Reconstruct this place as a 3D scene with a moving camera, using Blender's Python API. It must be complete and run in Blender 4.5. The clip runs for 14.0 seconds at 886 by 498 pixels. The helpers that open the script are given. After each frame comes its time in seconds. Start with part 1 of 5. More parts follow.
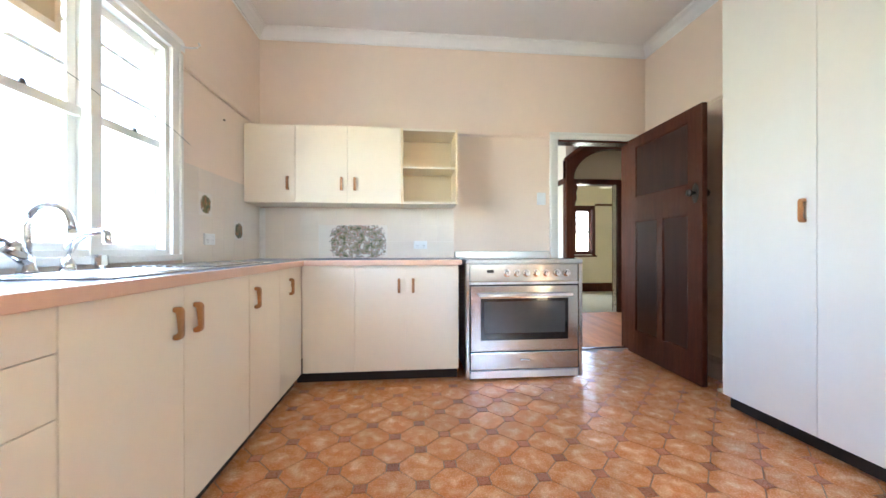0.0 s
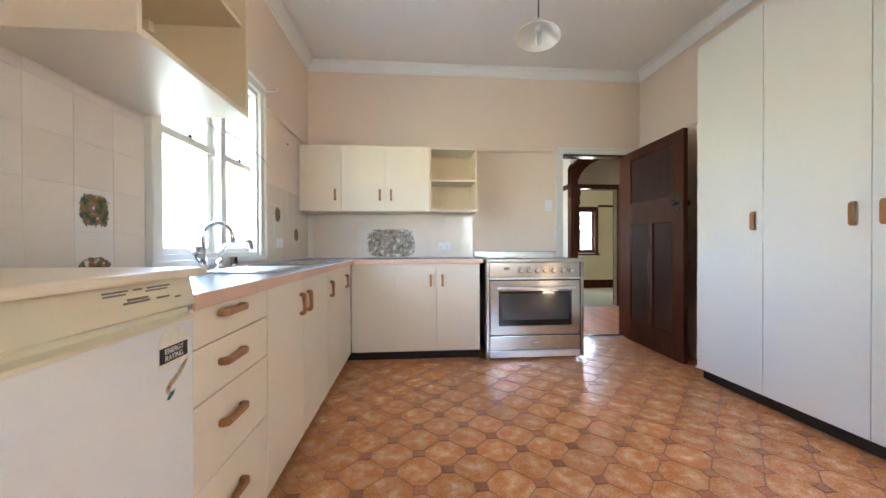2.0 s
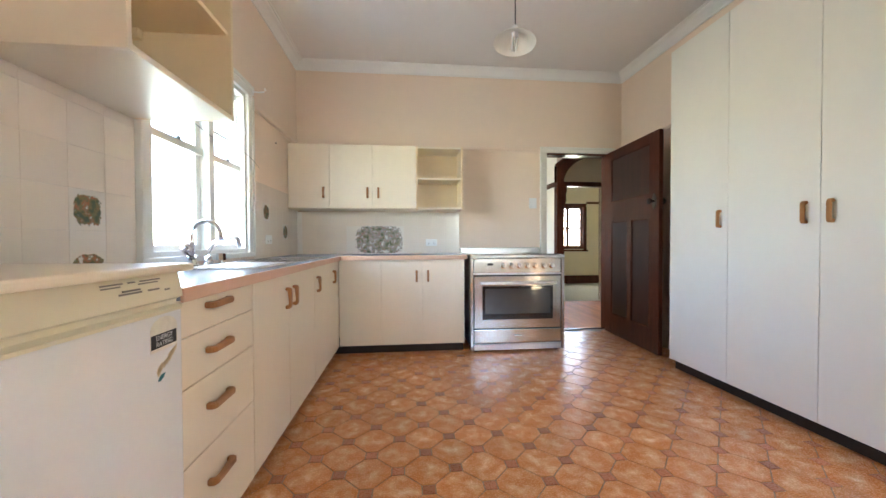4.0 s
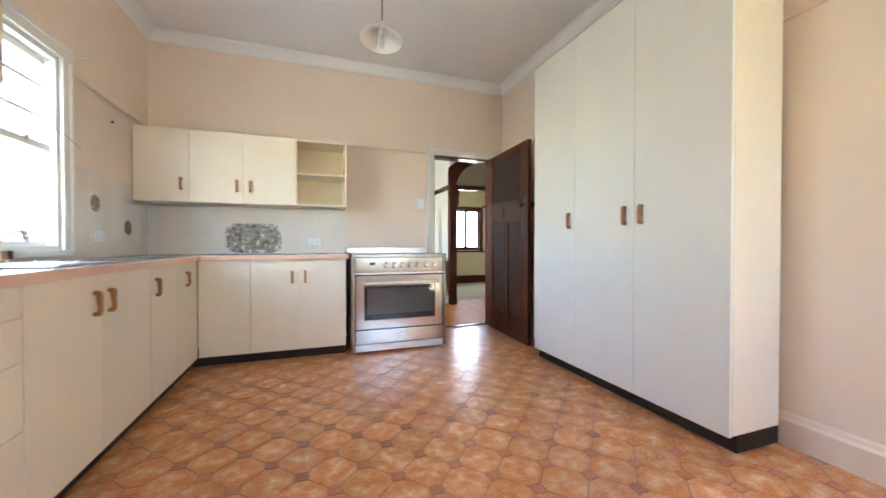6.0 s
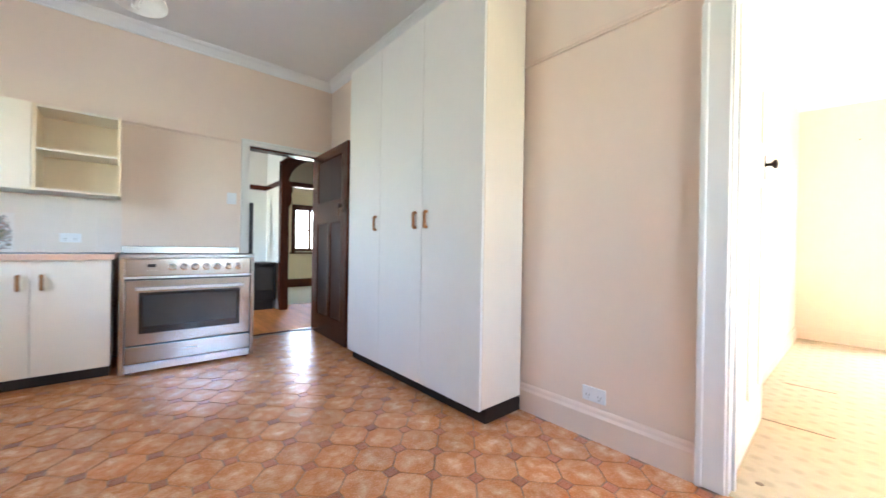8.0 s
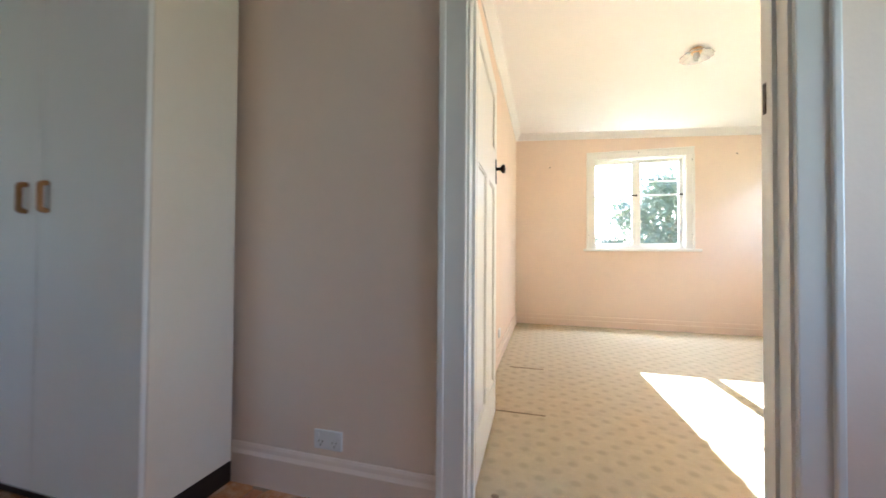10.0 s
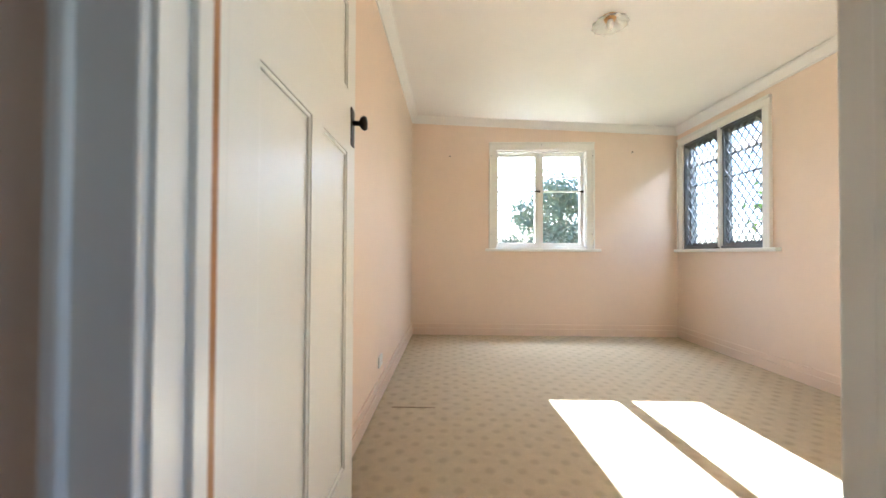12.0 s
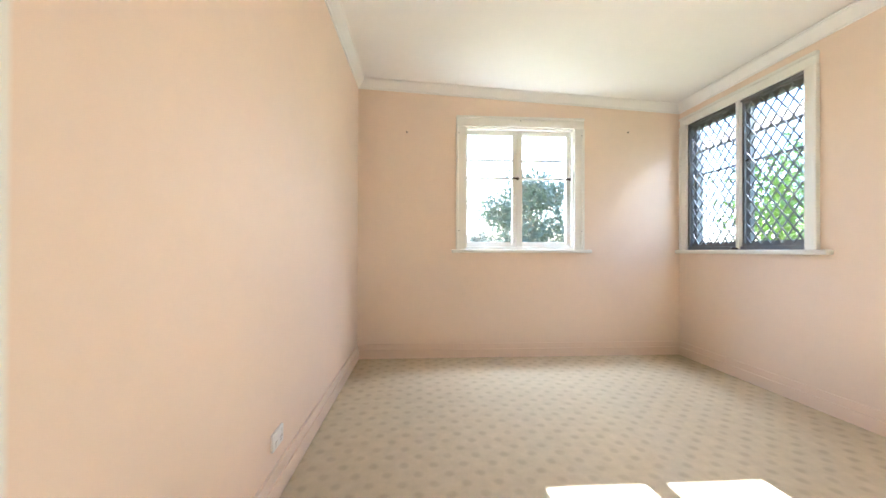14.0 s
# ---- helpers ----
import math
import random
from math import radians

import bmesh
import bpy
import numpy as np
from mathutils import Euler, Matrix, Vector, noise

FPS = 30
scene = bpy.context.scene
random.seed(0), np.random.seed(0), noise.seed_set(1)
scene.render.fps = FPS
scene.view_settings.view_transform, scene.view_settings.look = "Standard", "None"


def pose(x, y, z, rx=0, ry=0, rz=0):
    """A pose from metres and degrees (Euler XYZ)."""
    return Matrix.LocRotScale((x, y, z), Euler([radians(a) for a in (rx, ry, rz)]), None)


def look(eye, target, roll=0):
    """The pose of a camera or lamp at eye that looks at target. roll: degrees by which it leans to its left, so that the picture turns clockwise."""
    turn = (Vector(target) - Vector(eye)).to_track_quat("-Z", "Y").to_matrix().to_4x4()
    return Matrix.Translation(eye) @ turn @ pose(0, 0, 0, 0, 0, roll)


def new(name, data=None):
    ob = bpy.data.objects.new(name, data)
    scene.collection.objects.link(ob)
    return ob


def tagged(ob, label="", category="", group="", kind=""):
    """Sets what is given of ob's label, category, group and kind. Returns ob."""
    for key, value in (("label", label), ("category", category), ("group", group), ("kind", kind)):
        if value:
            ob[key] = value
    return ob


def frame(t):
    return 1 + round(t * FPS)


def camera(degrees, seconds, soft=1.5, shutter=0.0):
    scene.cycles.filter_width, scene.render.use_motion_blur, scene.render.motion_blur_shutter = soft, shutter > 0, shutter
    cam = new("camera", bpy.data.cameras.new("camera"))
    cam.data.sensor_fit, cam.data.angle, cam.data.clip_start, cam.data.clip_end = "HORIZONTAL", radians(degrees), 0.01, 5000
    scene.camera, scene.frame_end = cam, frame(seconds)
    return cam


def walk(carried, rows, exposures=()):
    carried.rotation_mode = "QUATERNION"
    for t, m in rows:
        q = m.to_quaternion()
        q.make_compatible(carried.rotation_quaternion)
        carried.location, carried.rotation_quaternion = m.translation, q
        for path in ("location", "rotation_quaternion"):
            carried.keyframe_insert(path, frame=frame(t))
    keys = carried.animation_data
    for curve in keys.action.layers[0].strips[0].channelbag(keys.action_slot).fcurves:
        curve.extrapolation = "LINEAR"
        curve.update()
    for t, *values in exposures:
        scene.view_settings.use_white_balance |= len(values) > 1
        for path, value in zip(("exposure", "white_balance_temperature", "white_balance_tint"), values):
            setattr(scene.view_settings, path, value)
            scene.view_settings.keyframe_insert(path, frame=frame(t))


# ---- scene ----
cam = camera(101.7, 14.0, shutter=0.4)
PATH = [
    (0, (-0.050, -0.086, 0.998), (0.140, 1.905, 0.996), -0.1),
    (0.5, (-0.117, -0.236, 1.013), (0.079, 1.754, 1.007), -0.2),
    (1, (-0.170, -0.395, 1.019), (0.018, 1.596, 1.010), -0.3),
    (1.5, (-0.216, -0.511, 1.016), (-0.042, 1.481, 1.012), -0.2),
    (2, (-0.278, -0.617, 1.028), (-0.113, 1.376, 1.014), -0.2),
    (4.5, (-0.158, -0.725, 1.032), (0.071, 1.261, 0.994), -0.3),
    (5, (-0.094, -0.721, 1.029), (0.254, 1.248, 0.992), -0.2),
    (5.5, (-0.026, -0.731, 1.022), (0.481, 1.203, 0.989), -0.2),
    (6, (0.067, -0.760, 1.004), (0.735, 1.125, 0.979), 0.0),
    (6.5, (0.189, -0.815, 1.005), (1.003, 1.012, 0.984), 0.1),
    (7, (0.284, -0.883, 1.006), (1.235, 0.876, 0.981), 0.2),
    (7.5, (0.382, -0.963, 1.006), (1.489, 0.702, 0.986), 0.4),
    (8, (0.436, -0.989, 0.998), (1.746, 0.523, 0.992), 0.9),
    (8.5, (0.545, -0.954, 0.966), (2.060, 0.352, 0.993), 1.2),
    (9, (0.672, -0.897, 0.969), (2.388, 0.130, 1.004), 0.9),
    (11.5, (1.658, -0.978, 1.001), (3.654, -0.845, 1.032), 0.3),
    (12, (1.868, -1.005, 1.010), (3.867, -0.958, 1.039), 0.3),
    (12.5, (2.070, -1.029, 1.015), (4.069, -1.066, 1.046), 0.3),
    (13, (2.300, -1.047, 1.033), (4.297, -1.140, 1.055), 0.3),
    (13.5, (2.543, -1.075, 1.050), (4.539, -1.196, 1.070), 0.2),
    (14, (2.812, -1.123, 1.066), (4.809, -1.246, 1.077), 0.2),
]
walk(cam, [(t, look(e, g, r)) for t, e, g, r in PATH],
     exposures=[(0.0, 6.75, 5600, 10), (2.0, 6.3, 5750, 10), (5.0, 6.3, 5950, 10), (7.5, 6.65, 5400, 10), (8.5, 6.05, 5250, 9), (9.2, 5.5, 5150, 8),
                (11.3, 4.15, 5250, 8), (12.3, 4.25, 5100, 8), (14.0, 4.4, 5050, 8)])

# ---- world, sun ----
SUN_TRAVEL = Vector((-1.0, -0.045, -0.56))
world = bpy.data.worlds.new("world")
scene.world = world
world.use_nodes = True
wn = world.node_tree
sky = wn.nodes.new("ShaderNodeTexSky")
sky.sky_type = "NISHITA"
sky.sun_disc = False
sky.sun_elevation = radians(29)
sky.sun_rotation = radians(87.5)
wn.nodes["Background"].inputs[1].default_value = 0.05
wn.links.new(sky.outputs[0], wn.nodes["Background"].inputs[0])
sun = new("sun", bpy.data.lights.new("sun", "SUN"))
sun.data.energy, sun.data.angle, sun.data.color = 5.0, radians(0.55), (1.0, 0.93, 0.84)
sun.matrix_world = look((30, 1, 17), Vector((30, 1, 17)) + SUN_TRAVEL)


def sky_lamp(name, place, toward, w, h, power, colour=(0.86, 0.93, 1.0)):
    """An area lamp just outside a window's opening, for the sky's light."""
    ob = new(name, bpy.data.lights.new(name, "AREA"))
    ob.data.shape, ob.data.size, ob.data.size_y = "RECTANGLE", w, h
    ob.data.energy, ob.data.color = power, colour
    ob.matrix_world = look(place, Vector(place) + Vector(toward))
    return ob


sky_lamp("sky_light_kitchen_window", (-1.62, 1.57, 1.57), (1, 0, -0.02), 1.1, 1.15, 0.47)
sky_lamp("sky_light_rear_window", (1.65, -2.95, 1.45), (0, 1, -0.02), 1.1, 1.3, 0.53, (0.97, 0.98, 1.0))

sky_lamp("sky_light_bedroom_window", (6.95, -2.13, 2.95), (-1, 0, -0.6), 1.2, 0.6, 9, (0.93, 0.96, 1.0))
sky_lamp("sky_light_barred_window", (5.73, -4.35, 2.95), (0, 1, -0.6), 1.2, 0.6, 9.5, (0.93, 0.96, 1.0))
# added fill for the hall, behind an invented opening that stays out of view
sky_lamp("unseen_hall_fill_light", (-0.9, 4.55, 1.45), (1, 0, -0.02), 0.7, 0.9, 0.7, (1.0, 0.92, 0.82))
sky_lamp("sky_light_room_window", (3.79, 8.3, 1.4), (0, -1, -0.02), 0.75, 1.0, 0.9, (1.0, 0.93, 0.84))


# ---- materials ----
def mat(name, colour, rough=0.5, metal=0.0, scale=6.0, vary=0.06, bump=0.0, bump_scale=120.0, piece=0.0, second=None,
        second_at=(0.5, 0.62), coat=0.0, stretch=(1, 1, 1), spec=0.5):
    m = bpy.data.materials.new(name)
    m.use_nodes = True
    nt = m.node_tree
    n, l = nt.nodes, nt.links
    b = n["Principled BSDF"]
    b.inputs["Roughness"].default_value, b.inputs["Metallic"].default_value = rough, metal
    b.inputs["Coat Weight"].default_value, b.inputs["Coat Roughness"].default_value = coat, 0.12
    b.inputs["Specular IOR Level"].default_value = spec
    geo = n.new("ShaderNodeNewGeometry")
    mp = n.new("ShaderNodeMapping")
    mp.inputs["Scale"].default_value = stretch
    l.new(geo.outputs["Position"], mp.inputs[0])
    big, fine = n.new("ShaderNodeTexNoise"), n.new("ShaderNodeTexNoise")
    big.inputs["Scale"].default_value, big.inputs["Detail"].default_value = scale, 5
    fine.inputs["Scale"].default_value, fine.inputs["Detail"].default_value = scale * 9, 3
    l.new(mp.outputs[0], big.inputs["Vector"])
    l.new(mp.outputs[0], fine.inputs["Vector"])
    add = n.new("ShaderNodeMath")
    add.operation = "MULTIPLY_ADD"
    add.inputs[1].default_value = 0.4
    l.new(fine.outputs[0], add.inputs[0])
    l.new(big.outputs[0], add.inputs[2])
    rng = n.new("ShaderNodeMapRange")
    rng.inputs["From Min"].default_value, rng.inputs["From Max"].default_value = 0.4, 1.0
    rng.inputs["To Min"].default_value, rng.inputs["To Max"].default_value = 1 - vary, 1 + vary
    l.new(add.outputs[0], rng.inputs[0])
    value = rng.outputs[0]
    if piece:
        oi = n.new("ShaderNodeObjectInfo")
        pr = n.new("ShaderNodeMapRange")
        pr.inputs["To Min"].default_value, pr.inputs["To Max"].default_value = 1 - piece, 1 + piece
        l.new(oi.outputs["Random"], pr.inputs[0])
        mu = n.new("ShaderNodeMath")
        mu.operation = "MULTIPLY"
        l.new(value, mu.inputs[0])
        l.new(pr.outputs[0], mu.inputs[1])
        value = mu.outputs[0]
    base = n.new("ShaderNodeRGB")
    base.outputs[0].default_value = (*colour, 1)
    source = base.outputs[0]
    if second:
        mr = n.new("ShaderNodeMapRange")
        mr.inputs["From Min"].default_value, mr.inputs["From Max"].default_value = second_at
        l.new(big.outputs[0], mr.inputs[0])
        mx = n.new("ShaderNodeMix")
        mx.data_type = "RGBA"
        l.new(mr.outputs[0], mx.inputs["Factor"])
        l.new(source, mx.inputs["A"])
        mx.inputs["B"].default_value = (*second, 1)
        source = mx.outputs["Result"]
    vm = n.new("ShaderNodeVectorMath")
    vm.operation = "SCALE"
    l.new(source, vm.inputs[0])
    l.new(value, vm.inputs["Scale"])
    l.new(vm.outputs[0], b.inputs["Base Color"])
    rr = n.new("ShaderNodeMapRange")
    rr.inputs["To Min"].default_value, rr.inputs["To Max"].default_value = rough * 0.85, min(1, rough * 1.15)
    l.new(fine.outputs[0], rr.inputs[0])
    l.new(rr.outputs[0], b.inputs["Roughness"])
    if bump:
        bn, bp = n.new("ShaderNodeTexNoise"), n.new("ShaderNodeBump")
        bn.inputs["Scale"].default_value, bn.inputs["Detail"].default_value = bump_scale, 4
        l.new(mp.outputs[0], bn.inputs["Vector"])
        bp.inputs["Strength"].default_value, bp.inputs["Distance"].default_value = bump, 0.004
        l.new(bn.outputs[0], bp.inputs["Height"])
        l.new(bp.outputs[0], b.inputs["Normal"])
    return m


def glass_mat():
    m = bpy.data.materials.new("window_glass")
    m.use_nodes = True
    n, l = m.node_tree.nodes, m.node_tree.links
    n.remove(n["Principled BSDF"])
    tr, gl, mx = n.new("ShaderNodeBsdfTransparent"), n.new("ShaderNodeBsdfGlossy"), n.new("ShaderNodeMixShader")
    gl.inputs["Roughness"].default_value = 0.01
    mx.inputs[0].default_value = 0.05
    l.new(tr.outputs[0], mx.inputs[1])
    l.new(gl.outputs[0], mx.inputs[2])
    l.new(mx.outputs[0], n["Material Output"].inputs[0])
    return m


def clear_shade_mat():
    """Thin ribbed glass that lets most of the light through."""
    m = bpy.data.materials.new("clear_ribbed_glass")
    m.use_nodes = True
    n, l = m.node_tree.nodes, m.node_tree.links
    b = n["Principled BSDF"]
    b.inputs["Base Color"].default_value, b.inputs["Roughness"].default_value = (0.8, 0.8, 0.77, 1), 0.15
    tr, mx = n.new("ShaderNodeBsdfTransparent"), n.new("ShaderNodeMixShader")
    mx.inputs[0].default_value = 0.45
    l.new(tr.outputs[0], mx.inputs[1])
    l.new(b.outputs[0], mx.inputs[2])
    l.new(mx.outputs[0], n["Material Output"].inputs[0])
    return m


def mural_mat(name, centre, half, axis, power=4):
    """White glazed tile with a painted, ragged-edged still life of leaves and fruit."""
    m = bpy.data.materials.new(name)
    m.use_nodes = True
    n, l = m.node_tree.nodes, m.node_tree.links
    b = n["Principled BSDF"]
    b.inputs["Roughness"].default_value = 0.14
    geo = n.new("ShaderNodeNewGeometry")
    sub = n.new("ShaderNodeVectorMath")
    sub.operation = "SUBTRACT"
    sub.inputs[1].default_value = centre
    l.new(geo.outputs["Position"], sub.inputs[0])
    sep = n.new("ShaderNodeSeparateXYZ")
    l.new(sub.outputs[0], sep.inputs[0])
    powers = []
    for out, h in ((sep.outputs["X" if axis == "y" else "Y"], half[0]), (sep.outputs["Z"], half[1])):
        d, a, p = n.new("ShaderNodeMath"), n.new("ShaderNodeMath"), n.new("ShaderNodeMath")
        d.operation, a.operation, p.operation = "DIVIDE", "ABSOLUTE", "POWER"
        d.inputs[1].default_value, p.inputs[1].default_value = h, power
        l.new(out, d.inputs[0]), l.new(d.outputs[0], a.inputs[0]), l.new(a.outputs[0], p.inputs[0])
        powers.append(p.outputs[0])
    s1, edge = n.new("ShaderNodeMath"), n.new("ShaderNodeTexNoise")
    l.new(powers[0], s1.inputs[0]), l.new(powers[1], s1.inputs[1])
    edge.inputs["Scale"].default_value = 60
    l.new(geo.outputs["Position"], edge.inputs["Vector"])
    s2 = n.new("ShaderNodeMath")
    s2.operation = "MULTIPLY_ADD"
    s2.inputs[1].default_value = 1.4
    l.new(edge.outputs[0], s2.inputs[0]), l.new(s1.outputs[0], s2.inputs[2])
    mask = n.new("ShaderNodeMapRange")
    mask.inputs["From Min"].default_value, mask.inputs["From Max"].default_value = 1.55, 1.4
    l.new(s2.outputs[0], mask.inputs[0])
    pic = n.new("ShaderNodeTexNoise")
    pic.inputs["Scale"].default_value, pic.inputs["Detail"].default_value = (24 if power > 3 else 34), 8
    l.new(geo.outputs["Position"], pic.inputs["Vector"])
    ramp = n.new("ShaderNodeValToRGB")
    cr = ramp.color_ramp
    cr.elements[0].position, cr.elements[0].color = 0.30, (0.07, 0.09, 0.06, 1)
    cr.elements[1].position, cr.elements[1].color = 0.66, (0.74, 0.72, 0.66, 1)
    garland = ((0.40, (0.16, 0.19, 0.12, 1)), (0.44, (0.36, 0.28, 0.17, 1)), (0.48, (0.22, 0.25, 0.24, 1)), (0.51, (0.50, 0.49, 0.44, 1)),
               (0.55, (0.36, 0.15, 0.10, 1)), (0.58, (0.28, 0.30, 0.30, 1)), (0.61, (0.66, 0.64, 0.58, 1)))
    fruit = ((0.42, (0.07, 0.10, 0.05, 1)), (0.48, (0.22, 0.16, 0.06, 1)), (0.52, (0.13, 0.15, 0.08, 1)), (0.57, (0.36, 0.13, 0.05, 1)), (0.62, (0.22, 0.22, 0.14, 1)))
    for p, c in garland if power > 3 else fruit:
        e = cr.elements.new(p)
        e.color = c
    l.new(pic.outputs[0], ramp.inputs[0])
    mx = n.new("ShaderNodeMix")
    mx.data_type = "RGBA"
    l.new(mask.outputs[0], mx.inputs["Factor"])
    mx.inputs["A"].default_value = (0.80, 0.75, 0.68, 1)
    l.new(ramp.outputs[0], mx.inputs["B"])
    l.new(mx.outputs["Result"], b.inputs["Base Color"])
    return m


PEACH = mat("peach_wall_paint", (0.80, 0.65, 0.52), 0.62, scale=1.6, vary=0.035, bump=0.12, bump_scale=60)
CREAM_WALL = mat("cream_wall_paint", (0.78, 0.70, 0.52), 0.6, scale=1.6, vary=0.04, bump=0.1, bump_scale=60)
HALL_WALL = mat("pale_hall_paint", (0.76, 0.76, 0.70), 0.6, scale=1.6, vary=0.04, bump=0.1, bump_scale=60)
CEIL = mat("ceiling_white", (0.80, 0.77, 0.74), 0.75, scale=1.2, vary=0.03, bump=0.08, bump_scale=50)
CORNICE = mat("cornice_white", (0.82, 0.80, 0.77), 0.6, scale=3, vary=0.03)
TRIM = mat("white_gloss_trim", (0.80, 0.78, 0.72), 0.3, scale=2.5, vary=0.02, bump=0.02, bump_scale=70)
PEACH_TRIM = mat("peach_gloss_skirting", (0.80, 0.64, 0.51), 0.32, scale=3, vary=0.03, bump=0.03, bump_scale=60)
LAMINATE = mat("cream_laminate", (0.80, 0.70, 0.55), 0.36, scale=2.5, vary=0.03, bump=0.05, bump_scale=200)
# deeper, yellower cream than the fronts, for panels of the open units
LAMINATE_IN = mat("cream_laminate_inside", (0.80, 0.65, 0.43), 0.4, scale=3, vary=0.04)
PANTRY = mat("offwhite_laminate", (0.80, 0.77, 0.70), 0.3, scale=2.5, vary=0.025, bump=0.04, bump_scale=160)
DARK_TOE = mat("dark_brown_kick", (0.026, 0.017, 0.012), 0.5, scale=8, vary=0.2, spec=0.25)
HANDLE = mat("honey_wood_handle", (0.36, 0.16, 0.05), 0.35, scale=30, vary=0.22, stretch=(1, 1, 0.3))
BENCH_TOP = mat("grey_blue_benchtop", (0.32, 0.34, 0.38), 0.24, scale=40, vary=0.08)
BENCH_EDGE = mat("pink_beige_bench_edge", (0.68, 0.43, 0.30), 0.35, scale=8, vary=0.05)
STEEL = mat("brushed_steel", (0.46, 0.455, 0.44), 0.17, 1.0, scale=12, vary=0.06, stretch=(0.4, 4, 14))
STEEL_DULL = mat("dull_hob_steel", (0.33, 0.325, 0.315), 0.32, 1.0, scale=12, vary=0.08, stretch=(0.4, 4, 14))
STEEL_LIGHT = mat("satin_aluminium", (0.72, 0.72, 0.73), 0.35, 1.0, scale=12, vary=0.05)
CHROME = mat("chrome", (0.75, 0.76, 0.78), 0.07, 1.0, scale=10, vary=0.03)
OVEN_GLASS = mat("black_oven_glass", (0.012, 0.012, 0.013), 0.05, scale=8, vary=0.2, coat=0.05)
OVEN_SCREEN = mat("grey_inner_oven_glass", (0.05, 0.052, 0.05), 0.06, scale=8, vary=0.1, coat=0.4)
BLACK = mat("black_plastic", (0.02, 0.02, 0.02), 0.4, scale=20, vary=0.2)
DARK_WOOD = mat("dark_stained_timber", (0.066, 0.018, 0.009), 0.26, scale=7, vary=0.35, stretch=(6, 6, 0.5), coat=0.0, spec=0.22, bump=0.08,
                bump_scale=40)
DARK_WOOD_PANEL = mat("dark_stained_plywood", (0.036, 0.012, 0.008), 0.30, scale=4, vary=0.4, stretch=(4, 4, 0.4), coat=0.0, spec=0.25)
BRONZE = mat("aged_bronze", (0.05, 0.038, 0.03), 0.35, 0.8, scale=40, vary=0.3)
FLOOR_TILE = mat("terracotta_octagon", (0.66, 0.26, 0.085), 0.27, scale=15, vary=0.13, piece=0.13, second=(0.80, 0.58, 0.38),
                 second_at=(0.40, 0.72), bump=0.4, bump_scale=26)
INSET = mat("dark_terracotta_inset", (0.42, 0.14, 0.055), 0.28, scale=16, vary=0.2, piece=0.25, bump=0.1, bump_scale=40)
GROUT = mat("brown_grout", (0.28, 0.20, 0.13), 0.7, scale=30, vary=0.2)
TILE = mat("cream_glazed_tile", (0.80, 0.71, 0.61), 0.12, scale=10, vary=0.015, piece=0.02, bump=0.04, bump_scale=14)
TILE_GROUT = mat("white_grout", (0.80, 0.75, 0.69), 0.7, scale=30, vary=0.05)
PLASTIC = mat("white_plastic", (0.80, 0.80, 0.79), 0.3, scale=20, vary=0.02)
DW_PANEL = mat("cream_plastic_panel", (0.74, 0.68, 0.50), 0.38, scale=6, vary=0.03)
DW_WHITE = mat("white_enamel", (0.80, 0.80, 0.80), 0.25, scale=6, vary=0.02)
INK = mat("grey_ink", (0.22, 0.20, 0.17), 0.6, scale=30, vary=0.1)
STICKER_BLACK = mat("black_sticker", (0.015, 0.015, 0.015), 0.4, scale=30, vary=0.1)
STICKER_OLD = mat("torn_paper_residue", (0.70, 0.58, 0.38), 0.8, scale=40, vary=0.2)
STICKER_PALE = mat("pale_paper_residue", (0.74, 0.70, 0.60), 0.7, scale=50, vary=0.12)
TEAL = mat("teal_paper_scrap", (0.03, 0.18, 0.22), 0.7, scale=40, vary=0.2)
CARPET = mat("beige_carpet", (0.55, 0.46, 0.31), 0.95, scale=14, vary=0.10, bump=0.7, bump_scale=260, spec=0.1)
CARPET_FAR = mat("green_beige_carpet", (0.47, 0.45, 0.32), 0.95, scale=14, vary=0.10, bump=0.6, bump_scale=260, spec=0.1)
BOARDS = mat("polished_floorboard", (0.46, 0.18, 0.05), 0.55, scale=5, vary=0.25, piece=0.18, stretch=(8, 0.7, 1), coat=0.0, spec=0.08)
GLASS = glass_mat()
SHADE = mat("white_enamel_shade", (0.80, 0.77, 0.70), 0.3, scale=20, vary=0.05)
SHADE_GLASS = mat("ribbed_glass_shade", (0.80, 0.78, 0.72), 0.2, scale=20, vary=0.04)
FROSTED = clear_shade_mat()
BRASS = mat("tarnished_brass", (0.45, 0.28, 0.12), 0.4, 0.8, scale=30, vary=0.2)
CAST_IRON = mat("black_cast_iron", (0.03, 0.03, 0.032), 0.5, 0.3, scale=30, vary=0.3)
SCREEN_STEEL = mat("grey_security_mesh", (0.17, 0.17, 0.17), 0.5, 0.5, scale=30, vary=0.1)
GRASS = mat("dry_grass", (0.12, 0.13, 0.05), 0.95, scale=1.5, vary=0.35, bump=0.5, bump_scale=40)
LEAF = mat("gum_leaf", (0.115, 0.14, 0.095), 0.5, scale=3, vary=0.4)
LEAF_BRIGHT = mat("bright_leaf", (0.16, 0.24, 0.04), 0.45, scale=3, vary=0.4)
BARK = mat("grey_bark", (0.16, 0.12, 0.09), 0.9, scale=8, vary=0.3, bump=0.5, bump_scale=30)
STAIN = mat("brown_stain", (0.27, 0.20, 0.13), 0.9, scale=60, vary=0.4)

# ---- builders ----
LOC = {}


